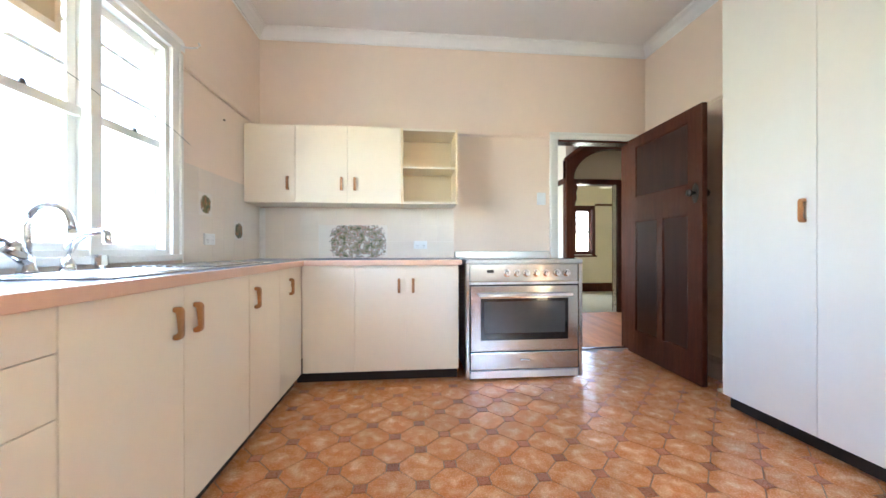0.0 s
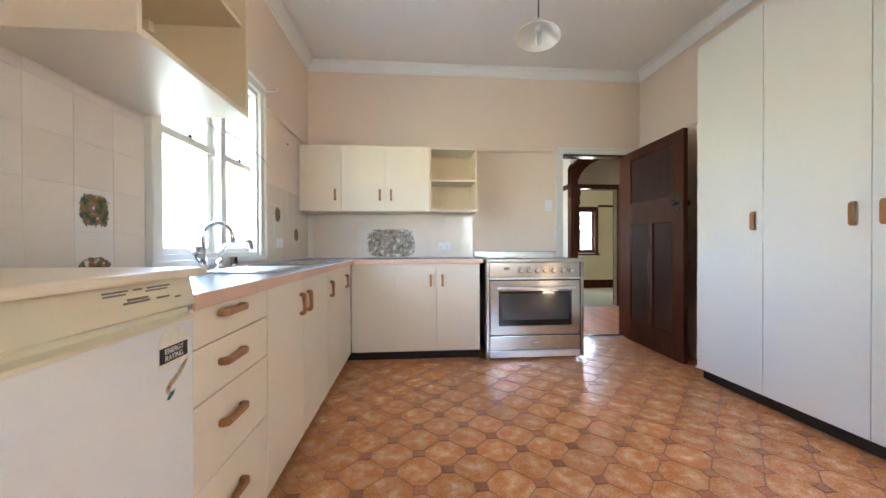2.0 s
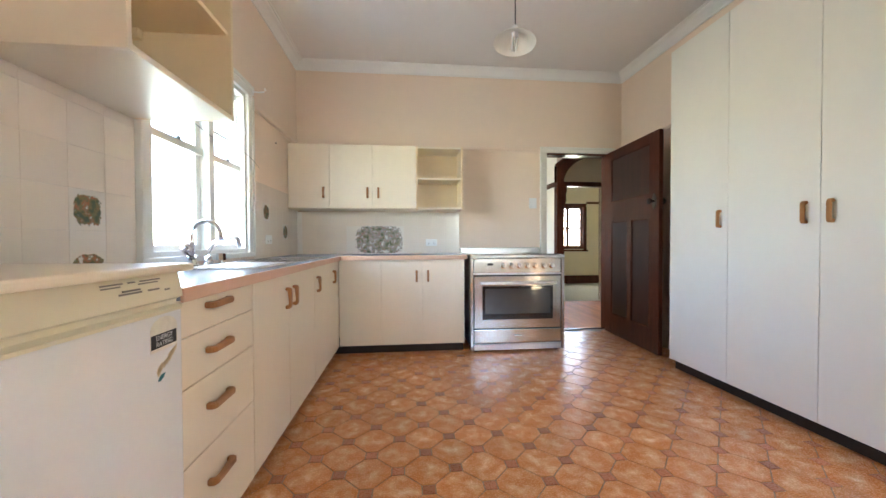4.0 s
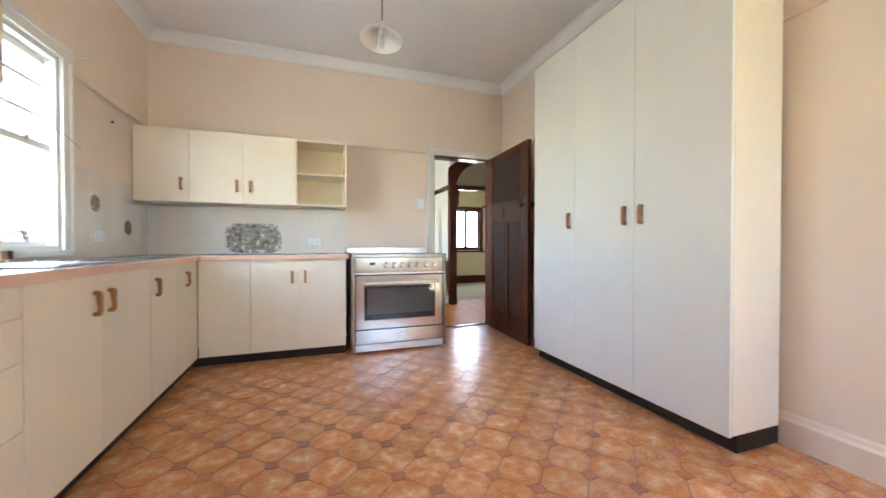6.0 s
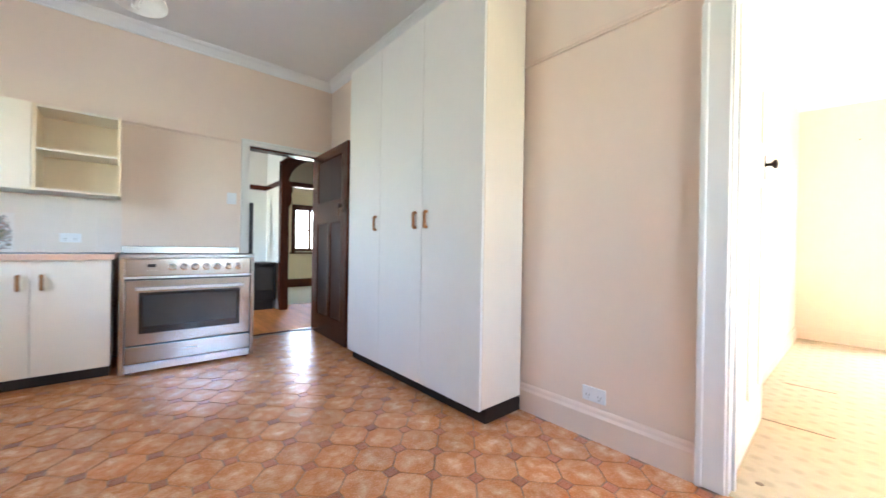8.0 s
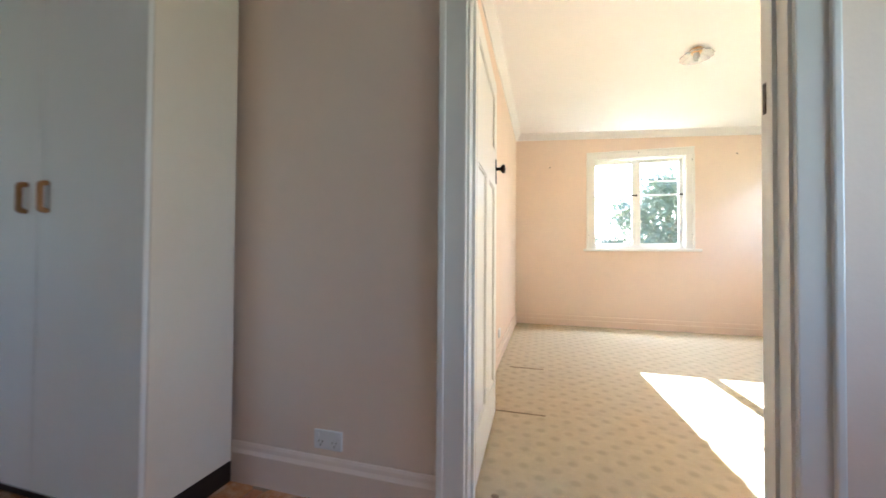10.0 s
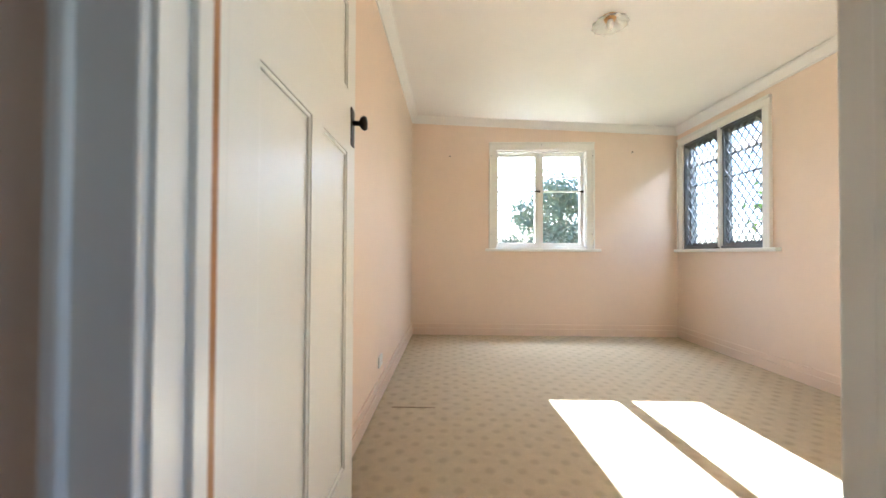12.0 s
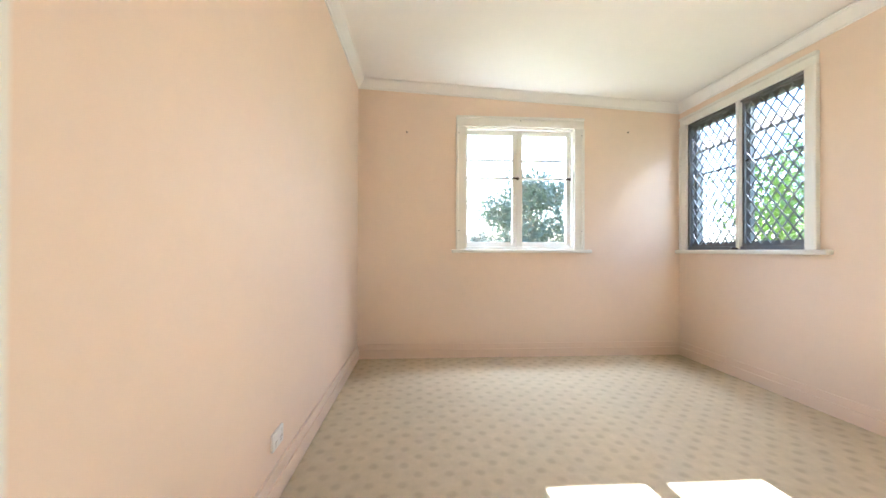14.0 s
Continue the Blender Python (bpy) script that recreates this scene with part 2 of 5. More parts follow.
def box(bm, x0, x1, y0, y1, z0, z1, bev=0.0):
    """Adds a box, with its edges rounded by bev, to bm. Returns bm."""
    made = bmesh.ops.create_cube(bm, size=1.0, matrix=Matrix.Translation(((x0 + x1) / 2, (y0 + y1) / 2, (z0 + z1) / 2))
                                 @ Matrix.Diagonal((abs(x1 - x0), abs(y1 - y0), abs(z1 - z0), 1)))
    if bev:
        edges = {e for v in made["verts"] for e in v.link_edges}
        bmesh.ops.bevel(bm, geom=list(edges), offset=bev, segments=2, affect="EDGES", profile=0.6)
    return bm


def B(*a, bev=0.0):
    return box(bmesh.new(), *a, bev=bev)


def cyl(bm, a, b, r0, r1=None, seg=20, caps=True):
    """Adds a tapered cylinder from a to b."""
    a, b = Vector(a), Vector(b)
    m = Matrix.Translation((a + b) / 2) @ (b - a).to_track_quat("Z", "Y").to_matrix().to_4x4()
    bmesh.ops.create_cone(bm, cap_ends=caps, segments=seg, radius1=r0, radius2=r0 if r1 is None else r1, depth=(b - a).length, matrix=m)
    return bm


def tube(bm, pts, r, seg=10, flat=1.0):
    """Sweeps a round (or flattened) section along pts."""
    pts = [Vector(p) for p in pts]
    rings = []
    for i, p in enumerate(pts):
        d = (pts[min(i + 1, len(pts) - 1)] - pts[max(i - 1, 0)]).normalized()
        up = Vector((0, 0, 1)) if abs(d.z) < 0.95 else Vector((1, 0, 0))
        s = d.cross(up).normalized()
        u = s.cross(d).normalized()
        rad = r[i] if isinstance(r, (list, tuple)) else r
        rings.append([bm.verts.new(p + s * math.cos(2 * math.pi * k / seg) * rad + u * math.sin(2 * math.pi * k / seg) * rad * flat)
                      for k in range(seg)])
    for a, b in zip(rings, rings[1:]):
        for k in range(seg):
            bm.faces.new((a[k], a[(k + 1) % seg], b[(k + 1) % seg], b[k]))
    bm.faces.new(rings[0][::-1])
    bm.faces.new(rings[-1])
    return bm


def lathe(bm, profile, centre, seg=32, axis="z"):
    """Turns (radius, height) pairs about an axis through centre."""
    rings = []
    for r, h in profile:
        ring = []
        for k in range(seg):
            a = 2 * math.pi * k / seg
            p = (r * math.cos(a), r * math.sin(a), h)
            p = p if axis == "z" else (p[0], h, p[1]) if axis == "y" else (h, p[0], p[1])
            ring.append(bm.verts.new(Vector(centre) + Vector(p)))
        rings.append(ring)
    for a, b in zip(rings, rings[1:]):
        for k in range(seg):
            bm.faces.new((a[k], a[(k + 1) % seg], b[(k + 1) % seg], b[k]))
    bmesh.ops.recalc_face_normals(bm, faces=bm.faces[:])
    return bm


def extrude_outline(bm, pts, axis, a0, a1):
    """A prism with the outline pts (two coordinates each) along an axis."""
    def at(p, a):
        return {"x": (a, p[0], p[1]), "y": (p[0], a, p[1]), "z": (p[0], p[1], a)}[axis]
    lo, hi = [bm.verts.new(at(p, a0)) for p in pts], [bm.verts.new(at(p, a1)) for p in pts]
    bm.faces.new(lo), bm.faces.new(hi[::-1])
    for i in range(len(pts)):
        j = (i + 1) % len(pts)
        bm.faces.new((lo[i], hi[i], hi[j], lo[j]))
    bmesh.ops.recalc_face_normals(bm, faces=bm.faces[:])
    return bm


def mesh_of(name, bm, material, smooth=False):
    me = bpy.data.meshes.new(name)
    bm.to_mesh(me)
    bm.free()
    me.materials.append(material)
    if smooth:
        me.polygons.foreach_set("use_smooth", [True] * len(me.polygons))
    return me


def thing(name, place, label, category, group="", kind=""):
    ob = new(name)
    ob.location = place
    ob.empty_display_size = 0.1
    LOC[ob] = Vector(place)
    return tagged(ob, label, category, group, kind)


def part(name, bm, material, parent, label="", smooth=False):
    """One mesh under a thing or a part; bm is in world metres."""
    bmesh.ops.translate(bm, verts=bm.verts[:], vec=-LOC[parent])
    ob = new(name, mesh_of(name, bm, material, smooth))
    ob.parent = parent
    LOC[ob] = LOC[parent]
    return tagged(ob, label) if label else ob


def solid(name, bm, material, label, category, group="", kind="", smooth=False):
    """A top-level thing of one mesh."""
    ob = new(name, mesh_of(name, bm, material, smooth))
    LOC[ob] = Vector((0, 0, 0))
    return tagged(ob, label, category, group, kind)


def structure(name, bm, material, label="", category=""):
    return solid(name, bm, material, label or name.replace("_", " "), category or name.split("_")[0], kind="structure")


def wall(name, along, p0, p1, a0, a1, z0, z1, openings, material, label):
    """A wall of thickness p0..p1, running along an axis from a0 to a1, with openings (a0, a1, z0, z1) through it."""
    bm = bmesh.new()

    def put(b0, b1, c0, c1):
        if b1 - b0 > 1e-4 and c1 - c0 > 1e-4:
            box(bm, *((b0, b1, p0, p1) if along == "x" else (p0, p1, b0, b1)), c0, c1)
    at = a0
    for o0, o1, oz0, oz1 in sorted(openings):
        put(at, o0, z0, z1)
        put(o0, o1, z0, oz0)
        put(o0, o1, oz1, z1)
        at = o1
    put(at, a1, z0, z1)
    return structure(name, bm, material, label, "wall")


def d_handle(parent, place, vertical, out, length=0.1):
    """A chunky rounded wooden D handle on a door or drawer front, standing out along out."""
    p, o = Vector(place), Vector(out)
    run = Vector((0, 0, 1)) if vertical else Vector((-o.y, o.x, 0))
    side = run.cross(o).normalized()
    bm = bmesh.new()
    h = length / 2
    outline = [(-h, 0), (-h, 0.018), (-h + 0.004, 0.026), (-h + 0.014, 0.031), (h - 0.014, 0.031), (h - 0.004, 0.026), (h, 0.018), (h, 0),
               (h - 0.018, 0), (h - 0.018, 0.010), (h - 0.024, 0.016), (-h + 0.024, 0.016), (-h + 0.018, 0.010), (-h + 0.018, 0)]
    w = 0.010
    lo = [bm.verts.new(p + run * a + o * b - side * w) for a, b in outline]
    hi = [bm.verts.new(p + run * a + o * b + side * w) for a, b in outline]
    n = len(outline)
    for i in range(n):
        j = (i + 1) % n
        bm.faces.new((lo[i], lo[j], hi[j], hi[i]))
    for a, b, c, d in ((0, 1, 12, 13), (1, 2, 3, 12), (3, 4, 11, 12), (4, 5, 6, 11), (6, 7, 8, 9), (6, 9, 10, 11)):
        bm.faces.new((lo[a], lo[b], lo[c], lo[d]))
        bm.faces.new((hi[d], hi[c], hi[b], hi[a]))
    bmesh.ops.recalc_face_normals(bm, faces=bm.faces[:])
    bmesh.ops.bevel(bm, geom=[e for e in bm.edges if e.calc_face_angle(0) > 1.2], offset=0.003, segments=2, affect="EDGES")
    return part("handle", bm, HANDLE, parent, "honey-stained wooden handle")

# ---- large structure ----
LW, RW, BW, REAR = -1.38, 2.30, 3.30, -2.70
KC = 2.97

wall("wall_left", "y", LW - 0.14, LW, REAR - 0.12, BW + 0.12, 0, 3.1, [(1.045, 2.06, 0.965, 2.125)], PEACH, "peach painted kitchen wall with a window")
wall("wall_back", "x", BW, BW + 0.12, LW, RW, 0, 3.1, [(1.38, 2.14, 0, 2.06)], PEACH, "peach painted kitchen wall with a doorway")
wall("wall_right", "y", RW, RW + 0.12, REAR - 0.12, BW + 0.12, 0, 3.1, [(-1.61, -0.635, 0, 2.06)], PEACH, "peach painted wall between kitchen and bedroom")
wall("wall_rear", "x", REAR - 0.12, REAR, LW, RW, 0, 3.1, [(1.1, 2.2, 0.8, 2.1)], PEACH, "peach painted rear kitchen wall")
structure("ceiling_kitchen", B(LW - 0.1, RW + 0.1, REAR - 0.1, BW + 0.1, KC, KC + 0.06), CEIL, "white plaster kitchen ceiling", "ceiling")


def cove(name, axis, wall_at, inward, z, a0, a1, drop=0.09, material=CORNICE, tilt=0.0):
    """A hollow plaster cornice in the corner of wall and ceiling; tilt raises its far end."""
    bm = bmesh.new()
    prof = [(0.0, -drop), (0.012, -drop), (0.014, -drop + 0.014), (0.03, -drop * 0.62), (0.052, -drop * 0.33), (drop - 0.018, -0.016),
            (drop - 0.014, -0.008), (drop, -0.008), (drop, 0.0), (0.0, 0.0)]
    pts = [(wall_at + inward * d, z + h) for d, h in prof]
    extrude_outline(bm, pts, axis, a0, a1)
    if tilt:
        for v in bm.verts:
            v.co.z += tilt * ((v.co.y - a0) / (a1 - a0)) if axis == "y" else 0
    return structure(name, bm, material, "white moulded plaster cornice", "cornice")


cove("trim_cornice_back", "x", BW, -1, KC, LW, RW)
cove("trim_cornice_left", "y", LW, 1, KC, REAR, BW)
cove("trim_cornice_right", "y", RW, -1, KC, REAR, BW)
cove("trim_cornice_rear", "x", REAR, 1, KC, LW, RW)

# bedroom: a lean-to with a ceiling that falls towards its window wall
BX0, BX1, BY0, BY1 = 2.42, 6.42, -3.82, -0.50
wall("wall_bedroom_far", "y", BX1, BX1 + 0.14, BY0 - 0.14, BY1 + 0.12, -0.1, 3.0, [(-2.70, -1.56, 1.085, 2.33)], PEACH, "peach painted bedroom wall with a window")
wall("wall_bedroom_side", "x", BY0 - 0.14, BY0, BX0, BX1, -0.1, 3.0, [(5.165, 6.30, 1.085, 2.36)], PEACH, "peach painted bedroom wall with a barred window")
wall("wall_bedroom_near", "x", BY1, BY1 + 0.12, BX0, BX1, -0.1, 3.0, [], PEACH, "plain peach painted bedroom wall")
wall("wall_bedroom_return", "y", BX0 - 0.12, BX0, BY0 - 0.14, REAR - 0.12, -0.1, 3.0, [], PEACH, "plain peach painted wall end")
CZ0, CZ1 = 2.585, 2.75
bm = bmesh.new()
extrude_outline(bm, [(BY0 - 0.1, CZ0 - 0.005), (BY1 + 0.1, CZ1 + 0.005), (BY1 + 0.1, CZ1 + 0.07), (BY0 - 0.1, CZ0 + 0.06)], "x", BX0 - 0.05, BX1 + 0.1)
structure("ceiling_bedroom", bm, CEIL, "white sloping bedroom ceiling", "ceiling")
cove("trim_cornice_bedroom_far", "y", BX1, -1, CZ0, BY0, BY1, 0.08, CORNICE, CZ1 - CZ0)
cove("trim_cornice_bedroom_door", "y", BX0, 1, CZ0, BY0, BY1, 0.08, CORNICE, CZ1 - CZ0)
cove("trim_cornice_bedroom_side", "x", BY0, 1, CZ0, BX0, BX1, 0.08)
cove("trim_cornice_bedroom_near", "x", BY1, -1, CZ1, BX0, BX1, 0.08)
carpet = structure("floor_bedroom", B(BX0, BX1, BY0, BY1, -0.1, 0.0), CARPET, "beige patterned bedroom carpet", "carpet")
nt = CARPET.node_tree
vor, rr_, pos, mp_ = (nt.nodes.new("ShaderNodeTexVoronoi"), nt.nodes.new("ShaderNodeMapRange"), nt.nodes.new("ShaderNodeNewGeometry"),
                      nt.nodes.new("ShaderNodeMapping"))
vor.inputs["Scale"].default_value, vor.inputs["Randomness"].default_value = 1.0, 0.0
mp_.inputs["Scale"].default_value = (9.5, 9.5, 0)
mp_.inputs["Rotation"].default_value = (0, 0, radians(45))
nt.links.new(pos.outputs["Position"], mp_.inputs[0])
nt.links.new(mp_.outputs[0], vor.inputs["Vector"])
rr_.inputs["From Min"].default_value, rr_.inputs["From Max"].default_value = 0.12, 0.30
rr_.inputs["To Min"].default_value, rr_.inputs["To Max"].default_value = 0.85, 1.0
nt.links.new(vor.outputs["Distance"], rr_.inputs[0])
sock = nt.nodes["Principled BSDF"].inputs["Base Color"]
vm_ = nt.nodes.new("ShaderNodeVectorMath")
vm_.operation = "SCALE"
nt.links.new(sock.links[0].from_socket, vm_.inputs[0])
nt.links.new(rr_.outputs[0], vm_.inputs["Scale"])
nt.links.new(vm_.outputs[0], sock)

# hall and far room, through the kitchen door
wall("wall_hall_front", "x", 5.70, 5.82, -0.6, 2.20, 0, 3.1, [], HALL_WALL, "pale painted hall wall behind the heater")
wall("wall_hall_spur", "y", 2.20, 2.30, 4.90, 7.90, 0, 3.1, [], HALL_WALL, "pale painted spur wall beside the arch")
# no known window here: the opening is added, unseen, to let the fill in
wall("wall_hall_left", "y", -0.7, -0.6, 3.42, 5.82, 0, 3.1, [(4.2, 4.9, 1.0, 1.9)], HALL_WALL, "pale hall wall")
wall("wall_hall_right", "y", 4.60, 4.72, 3.42, 5.30, 0, 3.1, [], HALL_WALL, "pale hall wall")
wall("wall_hall_near", "x", BW, BW + 0.12, RW + 0.12, 4.72, 0, 3.1, [], HALL_WALL, "plain pale hall wall")
wall("wall_arch", "x", 4.92, 5.02, 2.30, 4.60, 0, 3.1, [(2.30, 3.62, 0, 2.50)], HALL_WALL, "pale wall over the timber arch")
wall("wall_room_doorway", "x", 5.30, 5.40, 2.30, 6.2, 0, 3.1, [(2.36, 3.20, 0, 1.99)], CREAM_WALL, "cream wall with a doorway")
wall("wall_room_far", "x", 7.90, 8.02, 2.20, 6.2, 0, 3.1, [(3.40, 4.18, 0.86, 1.92)], CREAM_WALL, "cream wall with a window")
wall("wall_room_right", "y", 6.2, 6.32, 5.30, 8.02, 0, 3.1, [], CREAM_WALL, "cream painted room wall")
structure("ceiling_hall", B(-0.7, 6.3, 3.40, 8.0, 3.05, 3.12), CEIL, "white hall ceiling", "ceiling")
structure("floor_room", B(2.2, 6.3, 5.30, 8.0, -0.1, 0.003), CARPET_FAR, "green beige carpet", "carpet")
floor_hall = structure("floor_hall", B(-0.7, 4.7, 3.37, 5.72, -0.1, -0.004), DARK_WOOD, "polished timber floor boards", "floor")
structure("baseboard_room", B(2.3, 6.2, 7.875, 7.90, 0.003, 0.2, bev=0.006), DARK_WOOD, "dark timber skirting board", "skirting")
structure("trim_rail_room", B(2.3, 3.33, 7.88, 7.90, 1.98, 2.03, bev=0.004), DARK_WOOD, "dark picture rail", "rail")
structure("trim_rail_room_end", B(4.25, 6.2, 7.88, 7.90, 1.98, 2.03, bev=0.004), DARK_WOOD, "dark picture rail", "rail")
structure("trim_rail_spur", B(2.175, 2.20, 4.90, 5.70, 1.93, 2.01, bev=0.006), DARK_WOOD, "dark picture rail", "rail")
structure("trim_rail_hall", B(-0.6, 2.175, 5.675, 5.70, 1.93, 2.01, bev=0.006), DARK_WOOD, "dark picture rail", "rail")
structure("baseboard_spur", B(2.18, 2.20, 4.90, 5.70, 0, 0.16, bev=0.006), TRIM, "white skirting board", "skirting")

floor = structure("floor", B(LW, RW, REAR, 3.38, -0.12, -0.003), GROUT, "terracotta octagon tiled kitchen floor", "floor")
structure("trim_threshold_hall", B(1.38, 2.14, 3.345, 3.385, -0.01, 0.006, bev=0.003), DARK_WOOD, "dark timber threshold", "threshold")
structure("trim_threshold_bedroom", B(2.30, 2.425, -1.61, -0.635, -0.1, 0.003), CARPET, "carpet in the bedroom doorway", "threshold")

# trims of the kitchen: picture rails, skirting, door linings
for nm, bx in (("trim_rail_back", (0.372, 1.28, BW - 0.018, BW, 2.075, 2.105)), ("trim_rail_back_left", (LW, 0.372, BW - 0.018, BW, 2.075, 2.105)),
               ("trim_rail_left", (LW, LW + 0.018, 2.17, BW, 2.075, 2.11)), ("trim_rail_left_near", (LW, LW + 0.018, REAR, 0.96, 2.075, 2.11)),
               ("trim_rail_right", (RW - 0.018, RW, -0.54, BW, 2.14, 2.17))):
    bm = B(*bx, bev=0.005)
    box(bm, *bx[:4], bx[4] - 0.012, bx[4] - 0.004, bev=0.0)
    structure(nm, bm, PEACH_TRIM, "narrow peach painted picture rail", "rail")
for nm, y0, y1 in (("baseboard_right", -0.55, 0.40), ("baseboard_right_far", 2.0, BW), ("baseboard_right_rear", REAR, -1.72)):
    bm = bmesh.new()
    extrude_outline(bm, [(RW, 0), (RW - 0.02, 0), (RW - 0.02, 0.125), (RW - 0.013, 0.14), (RW - 0.010, 0.155), (RW - 0.004, 0.165), (RW, 0.165)], "y", y0, y1)
    structure(nm, bm, PEACH_TRIM, "peach gloss painted skirting board", "skirting")


def architrave(name, along, face, out, a0, a1, z1, w=0.10, sill=None, material=TRIM, label="white gloss moulded architrave"):
    """Moulded boards round an opening a0..a1 on a wall's face, standing out along out (+1 or -1)."""
    t = thing(name, (0, 0, 0), label, "architrave", kind="structure")
    z0 = 0.0 if sill is None else sill

    def board(nm, b0, b1, c0, c1, up):
        bm = bmesh.new()
        lo, hi = sorted((face, face + out * 0.022))
        box(bm, *((b0, b1, lo, hi) if along == "x" else (lo, hi, b0, b1)), c0, c1, bev=0.005)
        lo, hi = sorted((face, face + out * 0.034))
        if up == "l":
            box(bm, *((b0 - 0.003, b0 + 0.022, lo, hi) if along == "x" else (lo, hi, b0 - 0.003, b0 + 0.022)), c0, c1 - 0.002, bev=0.006)
        elif up == "r":
            box(bm, *((b1 - 0.022, b1 + 0.003, lo, hi) if along == "x" else (lo, hi, b1 - 0.022, b1 + 0.003)), c0, c1 - 0.002, bev=0.006)
        else:
            box(bm, *((b0 - 0.003, b1 + 0.003, lo, hi) if along == "x" else (lo, hi, b0 - 0.003, b1 + 0.003)), c1 - 0.022, c1 + 0.003, bev=0.006)
        part(nm, bm, material, t)
    board("side_board", a0 - w, a0, z0, z1, "l")
    board("side_board", a1, a1 + w, z0, z1, "r")
    board("head_board", a0 - w, a1 + w, z1, z1 + w, "t")
    return t


architrave("door_1_architrave", "x", BW, -1, 1.375, 2.145, 2.055, 0.062)
architrave("door_1_architrave_hall", "x", BW + 0.12, 1, 1.375, 2.145, 2.055, 0.09, material=DARK_WOOD, label="dark timber architrave")
architrave("door_2_architrave", "y", RW, -1, -1.605, -0.64, 2.055, 0.10)
architrave("door_2_architrave_bedroom", "y", BX0, 1, -1.605, -0.64, 2.055, 0.10)
lin = thing("door_1_lining", (0, 0, 0), "dark stained door lining", "door frame", kind="structure")
part("jamb", B(1.372, 1.392, BW - 0.01, BW + 0.13, 0, 2.06), TRIM, lin, "white painted jamb")
part("jamb", B(2.128, 2.148, BW - 0.01, BW + 0.13, 0, 2.06), DARK_WOOD, lin)
part("head", B(1.392, 2.128, BW - 0.008, BW + 0.128, 2.035, 2.062), DARK_WOOD, lin)
part("door_stop", B(1.392, 1.402, BW + 0.04, BW + 0.075, 0, 2.035), DARK_WOOD, lin)
lin = thing("door_2_lining", (0, 0, 0), "white painted door lining with brown worn edge", "door frame", kind="structure")
part("jamb", B(RW - 0.008, BX0 + 0.008, -0.65, -0.63, 0, 2.06), TRIM, lin)
part("jamb", B(RW - 0.008, BX0 + 0.008, -1.615, -1.595, 0, 2.06), TRIM, lin)
part("head", B(RW - 0.008, BX0 + 0.008, -1.595, -0.65, 2.035, 2.062), TRIM, lin)
part("door_stop", B(2.345, 2.375, -0.662, -0.65, 0, 2.035, bev=0.002), TRIM, lin)
part("door_stop", B(2.345, 2.375, -1.595, -1.583, 0, 2.035, bev=0.002), TRIM, lin)
part("worn_edge", B(2.378, 2.392, -0.6595, -0.65, 0.005, 2.03), HANDLE, lin, "bare brown rebate")
part("strike_plate", B(2.40, 2.415, -1.595, -1.592, 1.44, 1.54, bev=0.001), BRONZE, lin, "dark metal strike plate")

# bedroom skirting
for nm, bx in (("baseboard_bedroom_far", (BX1 - 0.02, BX1, BY0, BY1)), ("baseboard_bedroom_side", (BX0, BX1 - 0.02, BY0, BY0 + 0.02)),
               ("baseboard_bedroom_near", (BX0, BX1 - 0.02, BY1 - 0.02, BY1))):
    bm = B(*bx, 0, 0.085, bev=0.003)
    x0, x1, y0, y1 = bx
    if nm.endswith("far"):
        x0 += 0.006
    elif nm.endswith("side"):
        y1 -= 0.006
    else:
        y0 += 0.006
    box(bm, x0, x1, y0, y1, 0.085, 0.14, bev=0.005)
    structure(nm, bm, PEACH_TRIM, "peach gloss painted skirting board", "skirting")


# ---- windows ----
def sash_window(name, along, face, out, a0, a1, z0, z1, leaves, bars, material, label, frame_w=0.05, rail_at=None, depth=0.14, pane_bottom=0.05):
    """A window in a wall's opening: lining, leaves with stiles, glazing bars and panes. out: the way out of doors."""
    w = thing(name, (0, 0, 0), label, "window", kind="structure")

    def bx(b0, b1, d0, d1, c0, c1, bev=0.003):
        lo, hi = sorted((face + out * d0, face + out * d1))
        return B(*((b0, b1, lo, hi) if along == "x" else (lo, hi, b0, b1)), c0, c1, bev=bev)
    fr = part("window_frame", bx(a0 - 0.002, a0 + 0.028, 0.0, depth, z0, z1), material, w)
    for c in ((a1 - 0.028, a1 + 0.002, 0.0, depth, z0, z1), (a0, a1, 0.001, depth - 0.001, z1 - 0.028, z1 + 0.002), (a0, a1, 0.001, depth + 0.02, z0 - 0.002, z0 + 0.03)):
        part("window_frame", bx(*c), material, w)
    for l0, l1 in leaves:
        for c in ((l0 - frame_w, l0, 0.05, 0.09, z0 + 0.03, z1 - 0.028), (l1, l1 + frame_w, 0.05, 0.09, z0 + 0.03, z1 - 0.028),
                  (l0, l1, 0.05, 0.09, z1 - 0.028 - frame_w, z1 - 0.028), (l0, l1, 0.05, 0.09, z0 + 0.03, z0 + 0.03 + pane_bottom)):
            part("sash", bx(*c), material, w)
        for b in bars:
            part("glazing_bar", bx(l0, l1, 0.058, 0.084, b - 0.010, b + 0.010, 0.003), material, w)
        if rail_at:
            part("meeting_rail", bx(l0 - frame_w, l1 + frame_w, 0.03, 0.088, rail_at[0], rail_at[1]), material, w)
        lo, hi = sorted((face + out * 0.069, face + out * 0.073))
        stops = [z0 + 0.03 + pane_bottom] + sorted(bars + ([sum(rail_at) / 2] if rail_at else [])) + [z1 - 0.028 - frame_w]
        for s0, s1 in zip(stops, stops[1:]):
            p = part("pane", bx(l0, l1, 0.069, 0.073, s0, s1, 0), GLASS, w)
            p.visible_shadow = False
    return w


